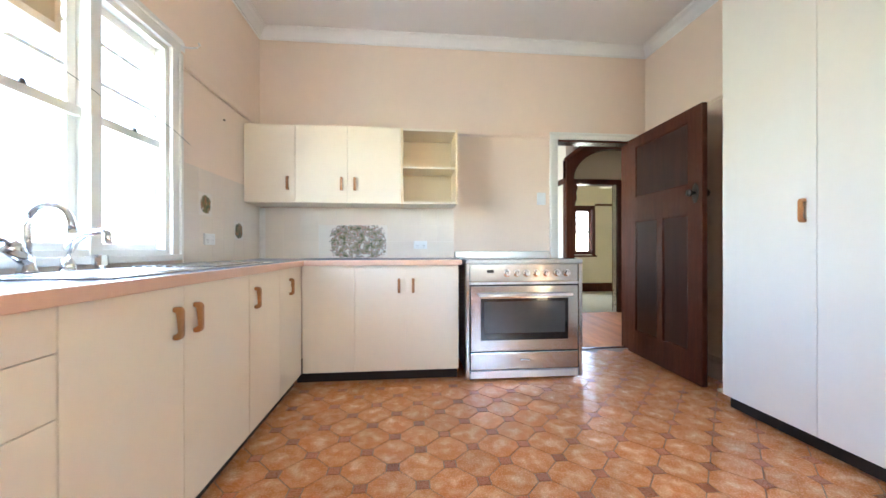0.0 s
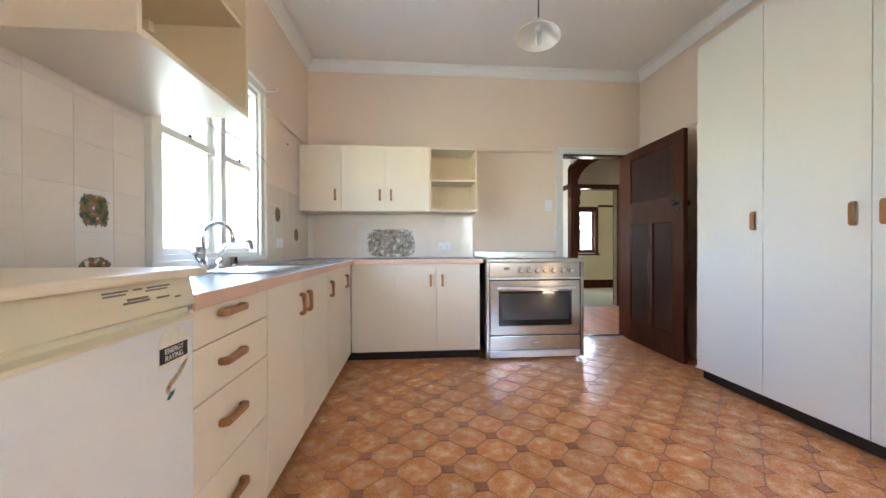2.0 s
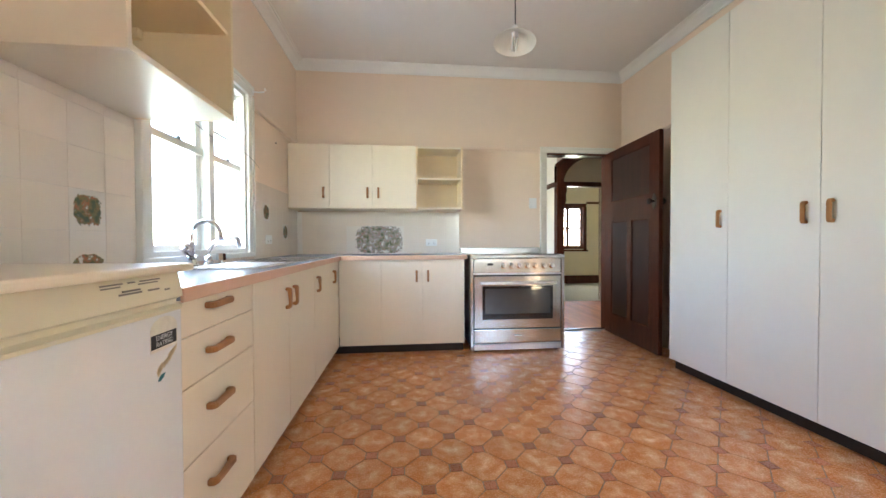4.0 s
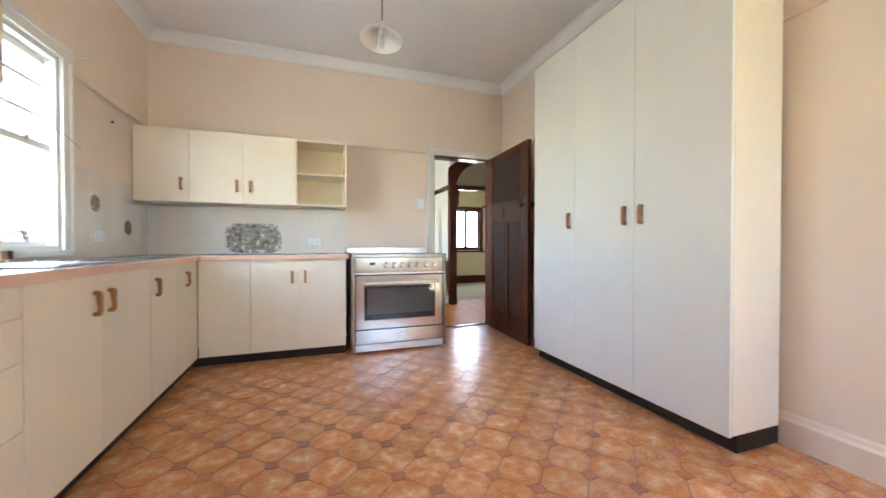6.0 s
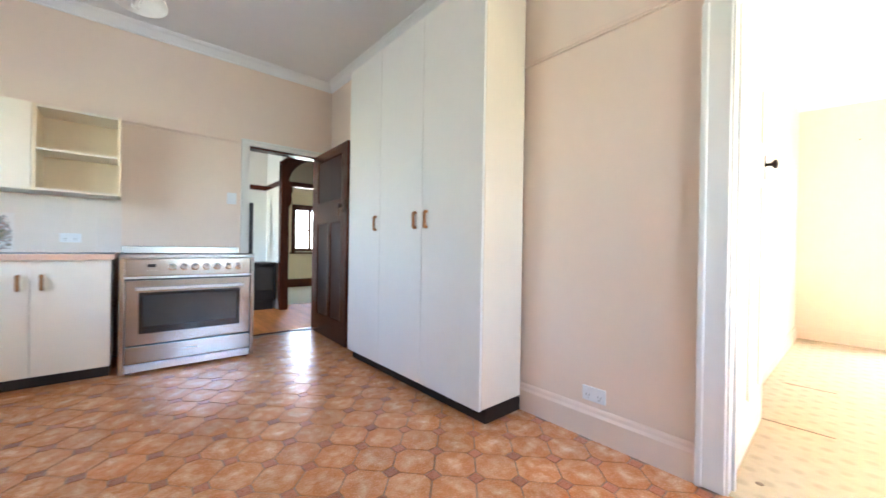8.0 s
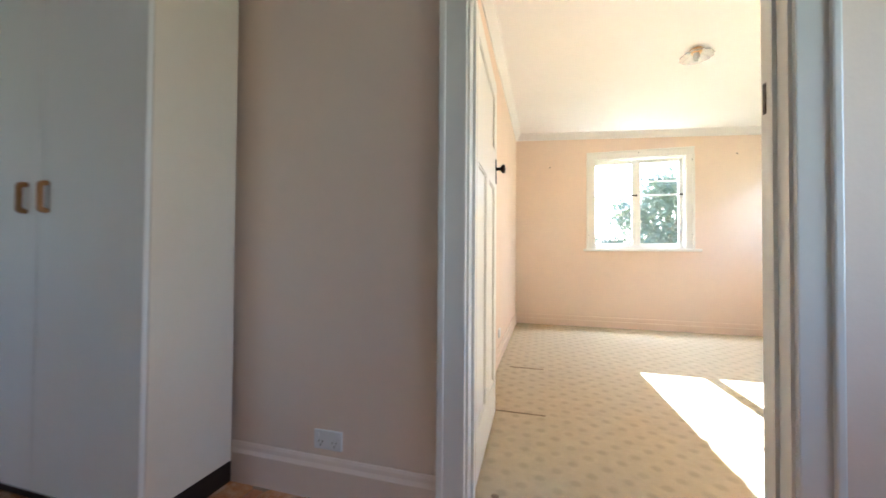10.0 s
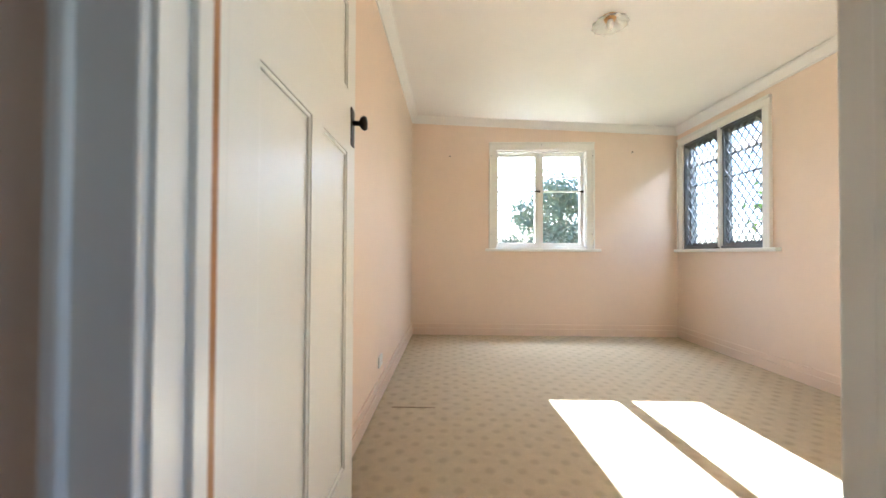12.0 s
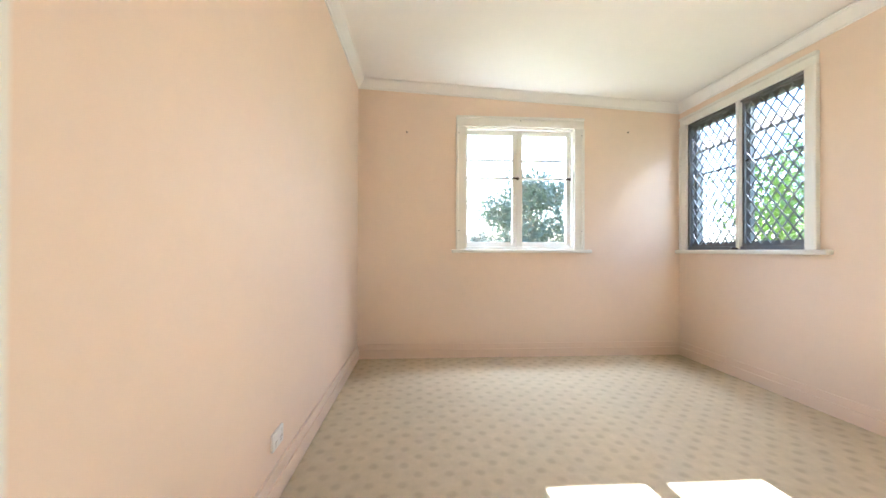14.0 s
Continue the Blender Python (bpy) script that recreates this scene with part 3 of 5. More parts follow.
win_k = sash_window("window_1", "y", LW, -1, 1.045, 2.06, 0.965, 2.125, [(1.115, 1.515), (1.665, 2.022)], [1.93, 1.75], TRIM,
                    "white painted double-hung kitchen window pair", rail_at=(1.55, 1.59), frame_w=0.042, pane_bottom=0.03)
part("mullion", B(LW - 0.12, LW + 0.004, 1.56, 1.62, 0.97, 2.12, bev=0.006), TRIM, win_k)
part("window_sill", B(LW - 0.03, LW + 0.03, 0.965, 2.14, 0.935, 0.968, bev=0.006), TRIM, win_k)
architrave("window_1_architrave", "y", LW, 1, 1.045, 2.06, 2.125, 0.078, sill=0.965)
for y in (1.525, 2.05):
    bm = bmesh.new()
    tube(bm, [(LW + 0.02, y - 0.14, 1.69), (LW + 0.045, y, 1.65), (LW + 0.05, y + 0.12, 1.61)], 0.0013, 6)
    part("stay_wire", bm, BLACK, win_k, "thin dark stay wire")
    part("latch", cyl(bmesh.new(), (LW - 0.03, y - 0.2, 1.585), (LW - 0.03, y - 0.2, 1.603), 0.014, 0.008), BRONZE, win_k)
hook = thing("curtain_hook", (LW, 2.18, 2.2), "white curtain rod bracket on the wall beside the window", "bracket")
part("plate", B(LW, LW + 0.006, 2.16, 2.20, 2.165, 2.22, bev=0.003), PLASTIC, hook)
part("arm", tube(bmesh.new(), [(LW + 0.004, 2.18, 2.19), (LW + 0.05, 2.18, 2.186), (LW + 0.085, 2.181, 2.19), (LW + 0.10, 2.183, 2.205), (LW + 0.092, 2.185, 2.218)], 0.006, 8), PLASTIC, hook)

win_b = sash_window("window_2", "y", BX1, 1, -2.70, -1.56, 1.085, 2.33, [(-2.628, -2.165), (-2.062, -1.598)], [2.0, 1.815], TRIM,
                    "white painted casement bedroom window pair", frame_w=0.046, pane_bottom=0.045)
part("window_sill", B(BX1 - 0.055, BX1 + 0.03, -2.86, -1.43, 1.05, 1.085, bev=0.010), TRIM, win_b)
part("meeting_strip", B(BX1 + 0.046, BX1 + 0.094, -2.122, -2.105, 1.115, 2.30, bev=0.003), TRIM, win_b)
architrave("window_2_architrave", "y", BX1, -1, -2.685, -1.575, 2.32, 0.10, sill=1.085)
win_s = sash_window("window_3", "x", BY0, -1, 5.165, 6.30, 1.085, 2.36, [(5.215, 5.66), (5.775, 6.245)], [2.06, 1.83], SCREEN_STEEL,
                    "bedroom casement window with a diamond security screen", frame_w=0.048, pane_bottom=0.045)
part("window_sill", B(5.01, 6.42, BY0 - 0.03, BY0 + 0.055, 1.05, 1.085, bev=0.010), TRIM, win_s, "white painted sill")
architrave("window_3_architrave", "x", BY0, 1, 5.175, 6.30, 2.35, 0.085, sill=1.085)
part("mullion", B(5.70, 5.735, BY0 - 0.03, BY0 + 0.012, 1.09, 2.35, bev=0.003), TRIM, win_s, "white painted mullion")
for nm, ys in ((win_b, ((-2.113,), (-2.665,))),):
    for (y,) in ys:
        bm = bmesh.new()
        lathe(bm, [(0.0, -0.004), (0.016, -0.004), (0.016, 0.004), (0.0, 0.006)], (BX1 + 0.044, y, 1.812), 14, "x")
        tube(bm, [(BX1 + 0.038, y, 1.812), (BX1 + 0.03, y + 0.02, 1.812), (BX1 + 0.028, y + 0.06, 1.815)], [0.009, 0.010, 0.007], 8)
        part("latch", bm, BRONZE, nm, "dark metal latch")
for x, z in ((5.70, 1.83),):
    part("latch", tube(bmesh.new(), [(x + 0.03, BY0 - 0.04, z), (x, BY0 - 0.03, z), (x - 0.05, BY0 - 0.028, z + 0.01)], [0.012, 0.010, 0.007], 8), BRONZE, win_s)
part("latch", tube(bmesh.new(), [(5.82, BY0 - 0.02, 1.10), (5.75, BY0 + 0.02, 1.10), (5.70, BY0 + 0.03, 1.095)], [0.008, 0.012, 0.008], 8), BRONZE, win_s)
for x0, x1 in ((5.18, 5.70), (5.735, 6.285)):
    scr = part("screen_frame", B(x0, x1, BY0 - 0.03, BY0 - 0.018, 1.11, 1.135), SCREEN_STEEL, win_s, "grey metal security screen")
    for c in ((x0, x1, 2.315, 2.34), (x0, x0 + 0.022, 1.135, 2.315), (x1 - 0.022, x1, 1.135, 2.315)):
        part("screen_frame", B(c[0], c[1], BY0 - 0.03, BY0 - 0.018, c[2], c[3]), SCREEN_STEEL, win_s)
    bm = bmesh.new()
    step = 0.085
    w_, h_ = x1 - x0 - 0.04, 1.18
    for sgn in (1, -1):
        k = -int(h_ / step) - 2
        while k * step < w_ + h_:
            pts = []
            for i in range(0, 41):
                z = h_ * i / 40
                x = k * step + sgn * z * 0.72 if sgn > 0 else k * step + h_ * 0.72 - z * 0.72
                if 0 <= x <= w_:
                    pts.append((x0 + 0.02 + x, BY0 - 0.024 + sgn * 0.003, 1.135 + z))
            if len(pts) > 1:
                tube(bm, [pts[0], pts[-1]], 0.0068, 5)
            k += 1
    part("security_mesh", bm, SCREEN_STEEL, win_s, "diamond security mesh")
hood = thing("window_hood", (5.7, BY0 - 0.5, 2.18), "pale timber batten of a window awning outside", "awning")
part("batten", B(5.0, 6.6, BY0 - 0.42, BY0 - 0.39, 2.19, 2.29, bev=0.004), TRIM, hood)
part("bracket", B(5.0, 5.03, BY0 - 0.40, BY0 - 0.14, 2.19, 2.23), TRIM, hood)
part("bracket", B(6.57, 6.6, BY0 - 0.40, BY0 - 0.14, 2.19, 2.23), TRIM, hood)

win_f = sash_window("window_4", "x", 7.90, 1, 3.40, 4.18, 0.86, 1.92, [(3.465, 3.755), (3.825, 4.115)], [1.72, 1.56], DARK_WOOD,
                    "dark timber sash window pair in the far room", rail_at=(1.36, 1.40), frame_w=0.035)
part("window_sill", B(3.30, 4.28, 7.85, 7.92, 0.80, 0.84, bev=0.006), DARK_WOOD, win_f)
architrave("window_4_architrave", "x", 7.90, -1, 3.41, 4.17, 1.91, 0.07, sill=0.84, material=DARK_WOOD, label="dark timber window surround")
win_r = sash_window("window_5", "x", REAR, -1, 1.1, 2.2, 0.8, 2.1, [(1.17, 1.6), (1.70, 2.13)], [], TRIM, "white painted rear kitchen window", rail_at=(1.5, 1.54))

# ---- hall beyond the kitchen door ----
arch = thing("timber_arch", (2.76, 4.88, 0), "dark stained timber arch with curved brackets", "arch", kind="structure")
part("post", B(2.18, 2.30, 4.84, 4.96, 0, 2.27, bev=0.006), DARK_WOOD, arch)
part("post", B(3.60, 3.72, 4.84, 4.96, 0, 2.27, bev=0.006), DARK_WOOD, arch)
inner = [(2.30 + 0.65 * (1 - math.cos(a)), 1.98 + 0.455 * math.sin(a)) for a in [math.pi * k / 28 for k in range(29)]]
outer = [(3.72, 1.98), (3.72, 2.25), (3.32, 2.56), (2.58, 2.56), (2.18, 2.25), (2.18, 1.98)]
bm = bmesh.new()
extrude_outline(bm, inner + outer, "y", 4.86, 4.94)
part("arch_board", bm, DARK_WOOD, arch)
bm = bmesh.new()
pts = [(2.16, 4.83, 2.25), (2.57, 4.83, 2.57), (3.33, 4.83, 2.57), (3.74, 4.83, 2.25)]
for a, b in zip(pts, pts[1:]):
    cyl(bm, a, b, 0.03, seg=8)
part("moulding", bm, DARK_WOOD, arch)
for x, s in ((2.30, 1), (3.60, -1)):
    bm = bmesh.new()
    extrude_outline(bm, [(x, 1.60), (x + s * 0.02, 1.60), (x + s * 0.03, 1.66), (x + s * 0.05, 1.70), (x + s * 0.04, 1.80), (x + s * 0.06, 1.86), (x + s * 0.045, 1.98), (x, 1.98)], "y", 4.87, 4.93)
    part("corbel", bm, DARK_WOOD, arch)
dw = thing("door_3_frame", (2.78, 5.3, 0), "dark stained doorway frame to the far room", "door frame", kind="structure")
for c in ((2.28, 2.36, 5.25, 5.42, 0, 1.99), (3.20, 3.26, 5.25, 5.42, 0, 1.99), (3.26, 3.34, 5.27, 5.30, 0, 2.0), (2.28, 3.36, 5.25, 5.42, 1.99, 2.07)):
    part("frame_board", B(*c, bev=0.006), DARK_WOOD, dw)
heater = thing("wood_heater", (1.98, 5.2, 0), "black cast iron wood heater standing in the hall", "heater")
part("body", B(1.80, 2.16, 5.0, 5.4, 0.14, 0.70, bev=0.02), CAST_IRON, heater)
part("top_plate", B(1.78, 2.18, 4.97, 5.43, 0.70, 0.73, bev=0.008), CAST_IRON, heater)
part("door", B(1.86, 2.10, 4.985, 5.0, 0.30, 0.64, bev=0.006), OVEN_SCREEN, heater, "glazed heater door")
part("base", B(1.82, 2.14, 5.03, 5.38, -0.003, 0.14, bev=0.01), CAST_IRON, heater)
part("flue", cyl(bmesh.new(), (1.84, 5.32, 0.73), (1.84, 5.32, 1.66), 0.065, seg=24), CAST_IRON, heater)
lamp3 = thing("far_pendant_lamp", (3.95, 6.9, 2.3), "pale glass pendant lamp on a cord in the far room", "lamp")
part("cord", cyl(bmesh.new(), (3.95, 6.9, 2.34), (3.95, 6.9, 3.05), 0.004, seg=8), BLACK, lamp3)
bm = bmesh.new()
lathe(bm, [(0.02, 2.36), (0.03, 2.33), (0.10, 2.28), (0.14, 2.24), (0.136, 2.24), (0.09, 2.275), (0.02, 2.33)], (3.95, 6.9, 0), 24)
part("shade", bm, SHADE, lamp3, smooth=True)

# ---- kitchen joinery ----
FX, FY = -0.83, 2.637


def front_panel(parent, kind, axis, face, a0, a1, z0, z1, material=LAMINATE, t=0.018):
    """A door or drawer front, whose outer face lies at face."""
    g = 0.0016
    bx = (face, face - t) if axis == "x+" else (face, face + t)
    lo, hi = sorted(bx)
    if axis in ("x+", "x-"):
        return part(kind, B(lo, hi, a0 + g, a1 - g, z0, z1, bev=0.0012), material, parent)
    return part(kind, B(a0 + g, a1 - g, lo, hi, z0, z1, bev=0.0012), material, parent)


def base_left(y0, y1, doors, label):
    c = thing("base_cabinet", (LW + 0.3, (y0 + y1) / 2, 0), label, "cabinet", "base cabinets under the bench")
    part("body", B(LW + 0.01, FX - 0.019, y0, y1, 0.09, 0.875), LAMINATE, c)
    part("kick_board", B(LW + 0.01, FX - 0.055, y0, y1, 0.001, 0.09), DARK_TOE, c, "dark brown kick board")
    for a, b, hy in doors:
        d = front_panel(c, "door", "x+", FX, a, b, 0.085, 0.872)
        d_handle(d, (FX, hy, 0.750), True, (1, 0, 0), 0.11)
    return c


drawers = thing("drawer_unit", (LW + 0.3, 0.56, 0), "cream laminate drawer unit with four drawers", "cabinet", "base cabinets under the bench")
part("body", B(LW + 0.01, FX - 0.019, 0.318, 0.795, 0.09, 0.875), LAMINATE, drawers)
part("kick_board", B(LW + 0.01, FX - 0.055, 0.318, 0.795, 0.001, 0.09), DARK_TOE, drawers, "dark brown kick board")
for z0, z1, hz in ((0.768, 0.872, 0.842), (0.622, 0.765, 0.703), (0.399, 0.619, 0.527), (0.085, 0.396, 0.287)):
    d = front_panel(drawers, "drawer_front", "x+", FX, 0.318, 0.796, z0, z1)
    d_handle(d, (FX, 0.518, hz), False, (1, 0, 0), 0.14)
base_left(0.798, 1.768, [(0.798, 1.250, 1.197), (1.250, 1.768, 1.312)], "cream laminate double-door cabinet under the sink")
base_left(1.770, FY - 0.002, [(1.770, 2.19, 1.835), (2.19, 2.632, 2.37)], "cream laminate base cabinet in the corner of the bench")
bc = thing("base_cabinet", (-0.25, 2.95, 0), "cream laminate base cabinet beside the oven", "cabinet", "base cabinets under the bench")
part("body", B(FX + 0.001, 0.33, FY + 0.019, BW - 0.01, 0.09, 0.875), LAMINATE, bc)
part("kick_board", B(FX - 0.05, 0.325, FY + 0.055, BW - 0.01, 0.001, 0.09), DARK_TOE, bc, "dark brown kick board")
front_panel(bc, "filler_panel", "y-", FY, FX + 0.004, -0.447, 0.085, 0.872)
for a, b, hx in ((-0.447, -0.07, -0.122), (-0.07, 0.328, -0.016)):
    d = front_panel(bc, "door", "y-", FY, a, b, 0.085, 0.872)
    d_handle(d, (hx, FY, 0.722), True, (0, -1, 0), 0.11)

bench = thing("benchtop", (LW + 0.3, 1.8, 0.88), "L-shaped grey laminate benchtop with pink beige edge", "benchtop")
part("top", B(LW + 0.002, -0.81, 0.302, BW - 0.002, 0.878, 0.913, bev=0.004), BENCH_TOP, bench)
part("top", B(-0.81, 0.345, FY - 0.022, BW - 0.002, 0.878, 0.913), BENCH_TOP, bench)
part("edge_strip", B(-0.812, -0.802, 0.300, FY - 0.022, 0.874, 0.914, bev=0.003), BENCH_EDGE, bench, "pink beige edge strip")
part("edge_strip", B(-0.812, 0.347, FY - 0.034, FY - 0.022, 0.874, 0.914, bev=0.003), BENCH_EDGE, bench, "pink beige edge strip")
part("edge_strip", B(0.345, 0.353, FY - 0.022, BW - 0.002, 0.874, 0.914, bev=0.003), BENCH_EDGE, bench, "pink beige edge strip")

sink = thing("sink", (LW + 0.3, 1.7, 0.913), "stainless steel sink with a ribbed drainer set in the bench", "sink")
part("rim", B(LW + 0.06, -0.87, 1.0, 2.22, 0.9135, 0.919, bev=0.003), STEEL, sink)
part("bowl", B(LW + 0.13, -0.93, 1.06, 1.50, 0.9195, 0.9205, bev=0.0004), STEEL_LIGHT, sink)
for k in range(9):
    part("drainer_rib", B(LW + 0.12 + k * 0.042, LW + 0.134 + k * 0.042, 1.62, 2.16, 0.919, 0.924, bev=0.002), STEEL, sink)


def arc(c, r, a0, a1, n, yaw):
    """Points of an arc that stands upright, turned by yaw about its centre."""
    return [Vector(c) + Vector((math.cos(yaw) * r * math.cos(a), math.sin(yaw) * r * math.cos(a), r * math.sin(a)))
            for a in [a0 + (a1 - a0) * k / n for k in range(n + 1)]]


tap = thing("mixer_tap", (-1.29, 1.26, 0.919), "chrome gooseneck sink tap with a lever", "tap")
part("base", lathe(bmesh.new(), [(0.0, 0), (0.026, 0), (0.026, 0.010), (0.019, 0.025), (0.017, 0.06), (0.0, 0.06)], (-1.29, 1.26, 0.919), 20), CHROME, tap, smooth=True)
neck = [Vector((-1.29, 1.26, 0.97)), Vector((-1.29, 1.26, 1.05))] + arc((-1.22, 1.255, 1.075), 0.07, math.pi, 0.15, 14, -0.05)
neck.append(neck[-1] + Vector((0.004, 0, -0.035)))
part("spout", tube(bmesh.new(), neck, [0.0115] * (len(neck) - 1) + [0.0135], 14), CHROME, tap, smooth=True)
part("tap_head", tube(bmesh.new(), [(-1.29, 1.26, 0.955), (-1.283, 1.225, 0.985), (-1.272, 1.185, 1.012)], [0.018, 0.022, 0.026], 14), CHROME, tap, smooth=True)
part("lever", tube(bmesh.new(), [(-1.272, 1.188, 1.015), (-1.25, 1.15, 1.028), (-1.23, 1.11, 1.024)], [0.008, 0.007, 0.010], 10), CHROME, tap, smooth=True)
tap2 = thing("filter_tap", (-1.28, 1.39, 0.919), "chrome curved filtered-water tap beside the sink", "tap")
part("base", lathe(bmesh.new(), [(0.0, 0), (0.022, 0), (0.022, 0.02), (0.015, 0.045), (0.0, 0.045)], (-1.28, 1.39, 0.919), 18), CHROME, tap2, smooth=True)
part("spout", tube(bmesh.new(), [(-1.28, 1.39, 0.955), (-1.272, 1.387, 1.0), (-1.24, 1.375, 1.035), (-1.19, 1.355, 1.055), (-1.12, 1.33, 1.062), (-1.095, 1.322, 1.055), (-1.09, 1.32, 1.015)], [0.016, 0.016, 0.015, 0.013, 0.011, 0.011, 0.012], 14), CHROME, tap2, smooth=True)
knob = thing("tap_knob", (-1.285, 1.535, 0.919), "faceted chrome and clear tap handle", "tap")
part("stem", cyl(bmesh.new(), (-1.285, 1.535, 0.919), (-1.285, 1.535, 0.935), 0.016), CHROME, knob)
part("grip", cyl(bmesh.new(), (-1.285, 1.535, 0.935), (-1.285, 1.535, 0.975), 0.028, 0.025, seg=8), CHROME, knob)

# the taps stand in line with the middle of the bowl
for t in (tap, tap2, knob):
    t.location.y -= 0.045

# upper cabinets on the back wall
UY = 2.965
for x0, x1, hx in ((-1.372, -0.973, -1.03), (-0.973, -0.551, -0.600), (-0.551, -0.116, -0.492)):
    c = thing("wall_cabinet", ((x0 + x1) / 2, 3.13, 1.377), "cream laminate wall cupboard with a wooden handle", "cabinet", "wall cupboards over the bench")
    part("body", B(x0, x1, UY + 0.019, BW - 0.001, 1.377, 2.012), LAMINATE, c)
    d = front_panel(c, "door", "y-", UY, x0, x1, 1.380, 2.014)
    d_handle(d, (hx, UY, 1.535), True, (0, -1, 0), 0.11)
c = thing("open_shelf_unit", (0.126, 3.13, 1.377), "cream open two-tier shelf unit at the end of the cupboards", "shelf", "wall cupboards over the bench")
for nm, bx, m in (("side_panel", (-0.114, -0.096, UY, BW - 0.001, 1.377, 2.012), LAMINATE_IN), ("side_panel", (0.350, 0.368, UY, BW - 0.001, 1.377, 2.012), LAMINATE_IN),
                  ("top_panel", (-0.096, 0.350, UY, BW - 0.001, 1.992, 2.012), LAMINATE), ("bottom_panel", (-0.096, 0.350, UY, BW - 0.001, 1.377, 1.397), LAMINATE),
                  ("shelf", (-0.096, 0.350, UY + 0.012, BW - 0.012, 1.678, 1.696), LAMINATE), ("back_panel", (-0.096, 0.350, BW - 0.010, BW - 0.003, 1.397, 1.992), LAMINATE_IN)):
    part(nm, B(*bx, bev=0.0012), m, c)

# open cupboard over the dishwasher
c = thing("open_wall_cupboard", (-1.16, 0.63, 1.568), "cream open wall cupboard above the dishwasher", "cabinet")
SX = -0.965
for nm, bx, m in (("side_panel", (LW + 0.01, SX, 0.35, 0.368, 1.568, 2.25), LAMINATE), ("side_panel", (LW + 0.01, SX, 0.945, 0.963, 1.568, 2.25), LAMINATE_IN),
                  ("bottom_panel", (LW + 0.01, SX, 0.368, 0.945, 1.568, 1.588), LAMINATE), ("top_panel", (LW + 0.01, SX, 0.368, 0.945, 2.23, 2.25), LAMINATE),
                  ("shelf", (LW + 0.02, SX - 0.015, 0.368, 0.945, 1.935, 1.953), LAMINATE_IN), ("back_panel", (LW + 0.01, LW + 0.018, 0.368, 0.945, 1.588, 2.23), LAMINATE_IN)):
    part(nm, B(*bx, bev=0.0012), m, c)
part("bracket", B(LW + 0.02, LW + 0.06, 0.912, 0.944, 1.895, 1.935, bev=0.004), LAMINATE_IN, c)

# dishwasher
dwr = thing("dishwasher", (-1.1, 0.05, 0), "white dishwasher with a cream control panel and torn sticker", "dishwasher")
DX = -0.80
part("body", B(LW + 0.02, DX - 0.02, -0.277, 0.285, 0.06, 0.955), DW_WHITE, dwr)
part("kick", B(LW + 0.05, DX - 0.05, -0.267, 0.28, 0.001, 0.06), BLACK, dwr)
part("door", B(DX - 0.02, DX, -0.277, 0.285, 0.10, 0.862, bev=0.004), DW_WHITE, dwr)
bm = bmesh.new()
extrude_outline(bm, [(DX - 0.02, 0.862), (DX + 0.001, 0.862), (DX + 0.003, 0.870), (DX - 0.012, 0.877), (DX - 0.012, 0.888), (DX + 0.004, 0.896), (DX - 0.001, 0.928), (DX - 0.008, 0.960), (DX - 0.02, 0.960)], "y", -0.277, 0.285)
part("control_panel", bm, DW_PANEL, dwr, "cream plastic control panel")
part("lid", B(LW + 0.02, DX + 0.028, -0.287, 0.296, 0.962, 0.982, bev=0.006), LAMINATE, dwr, "pale worktop lid")
for y0, y1, z in ((0.10, 0.155, 0.948), (0.17, 0.19, 0.948), (0.205, 0.27, 0.948), (0.10, 0.15, 0.942), (0.20, 0.262, 0.942)):
    part("print", B(DX - 0.02, DX - 0.0035, y0 - 0.06, y1 - 0.06, z - 0.0015, z + 0.0015), INK, dwr, "fine grey printed bars")
for y0, y1, z in ((0.14, 0.205, 0.925), (0.225, 0.262, 0.925), (0.15, 0.20, 0.931), (0.28, 0.30, 0.920)):
    part("print", B(DX - 0.02, DX + 0.0008, y0 - 0.06, y1 - 0.06, z - 0.002, z + 0.002), INK, dwr, "fine grey printed bars")
part("sticker", B(DX - 0.001, DX + 0.0008, 0.170, 0.262, 0.783, 0.816), STICKER_BLACK, dwr, "black worn sticker")
for words, z in (("ENERGY", 0.8015), ("RATING", 0.7865)):
    cu = bpy.data.curves.new("lettering", "FONT")
    cu.body, cu.size, cu.align_x, cu.extrude = words, 0.0165, "CENTER", 0.0002
    cu.materials.append(PLASTIC)
    ob = new("lettering", cu)
    ob.parent = dwr
    LOC[ob] = LOC[dwr]
    ob.matrix_basis = Matrix.Translation(Vector((DX + 0.0012, 0.216, z)) - LOC[dwr]) @ Euler((radians(90), 0, radians(90))).to_matrix().to_4x4()
arch_pts = [(0.168, 0.775), (0.265, 0.775), (0.265, 0.825)]
arch_pts += [(0.2165 + 0.0485 * math.cos(a), 0.825 + 0.030 * math.sin(a)) for a in [math.pi * k / 12 for k in range(1, 12)]] + [(0.168, 0.825)]
part("sticker_residue", extrude_outline(bmesh.new(), arch_pts, "x", DX - 0.001, DX + 0.0004), STICKER_PALE, dwr, "pale remains of an arched paper label")
rnd = random.Random(4)
for k in range(9):
    f = k / 8
    y, z = 0.248 - 0.065 * f + 0.010 * rnd.random(), 0.768 - 0.042 * f
    streak = extrude_outline(bmesh.new(), [(y - 0.004, z), (y + 0.014, z + 0.010 * rnd.random() + 0.006), (y + 0.012, z - 0.002), (y + 0.002, z - 0.012)], "x", DX - 0.001, DX + 0.0006)
    part("sticker_residue", streak, STICKER_OLD, dwr)
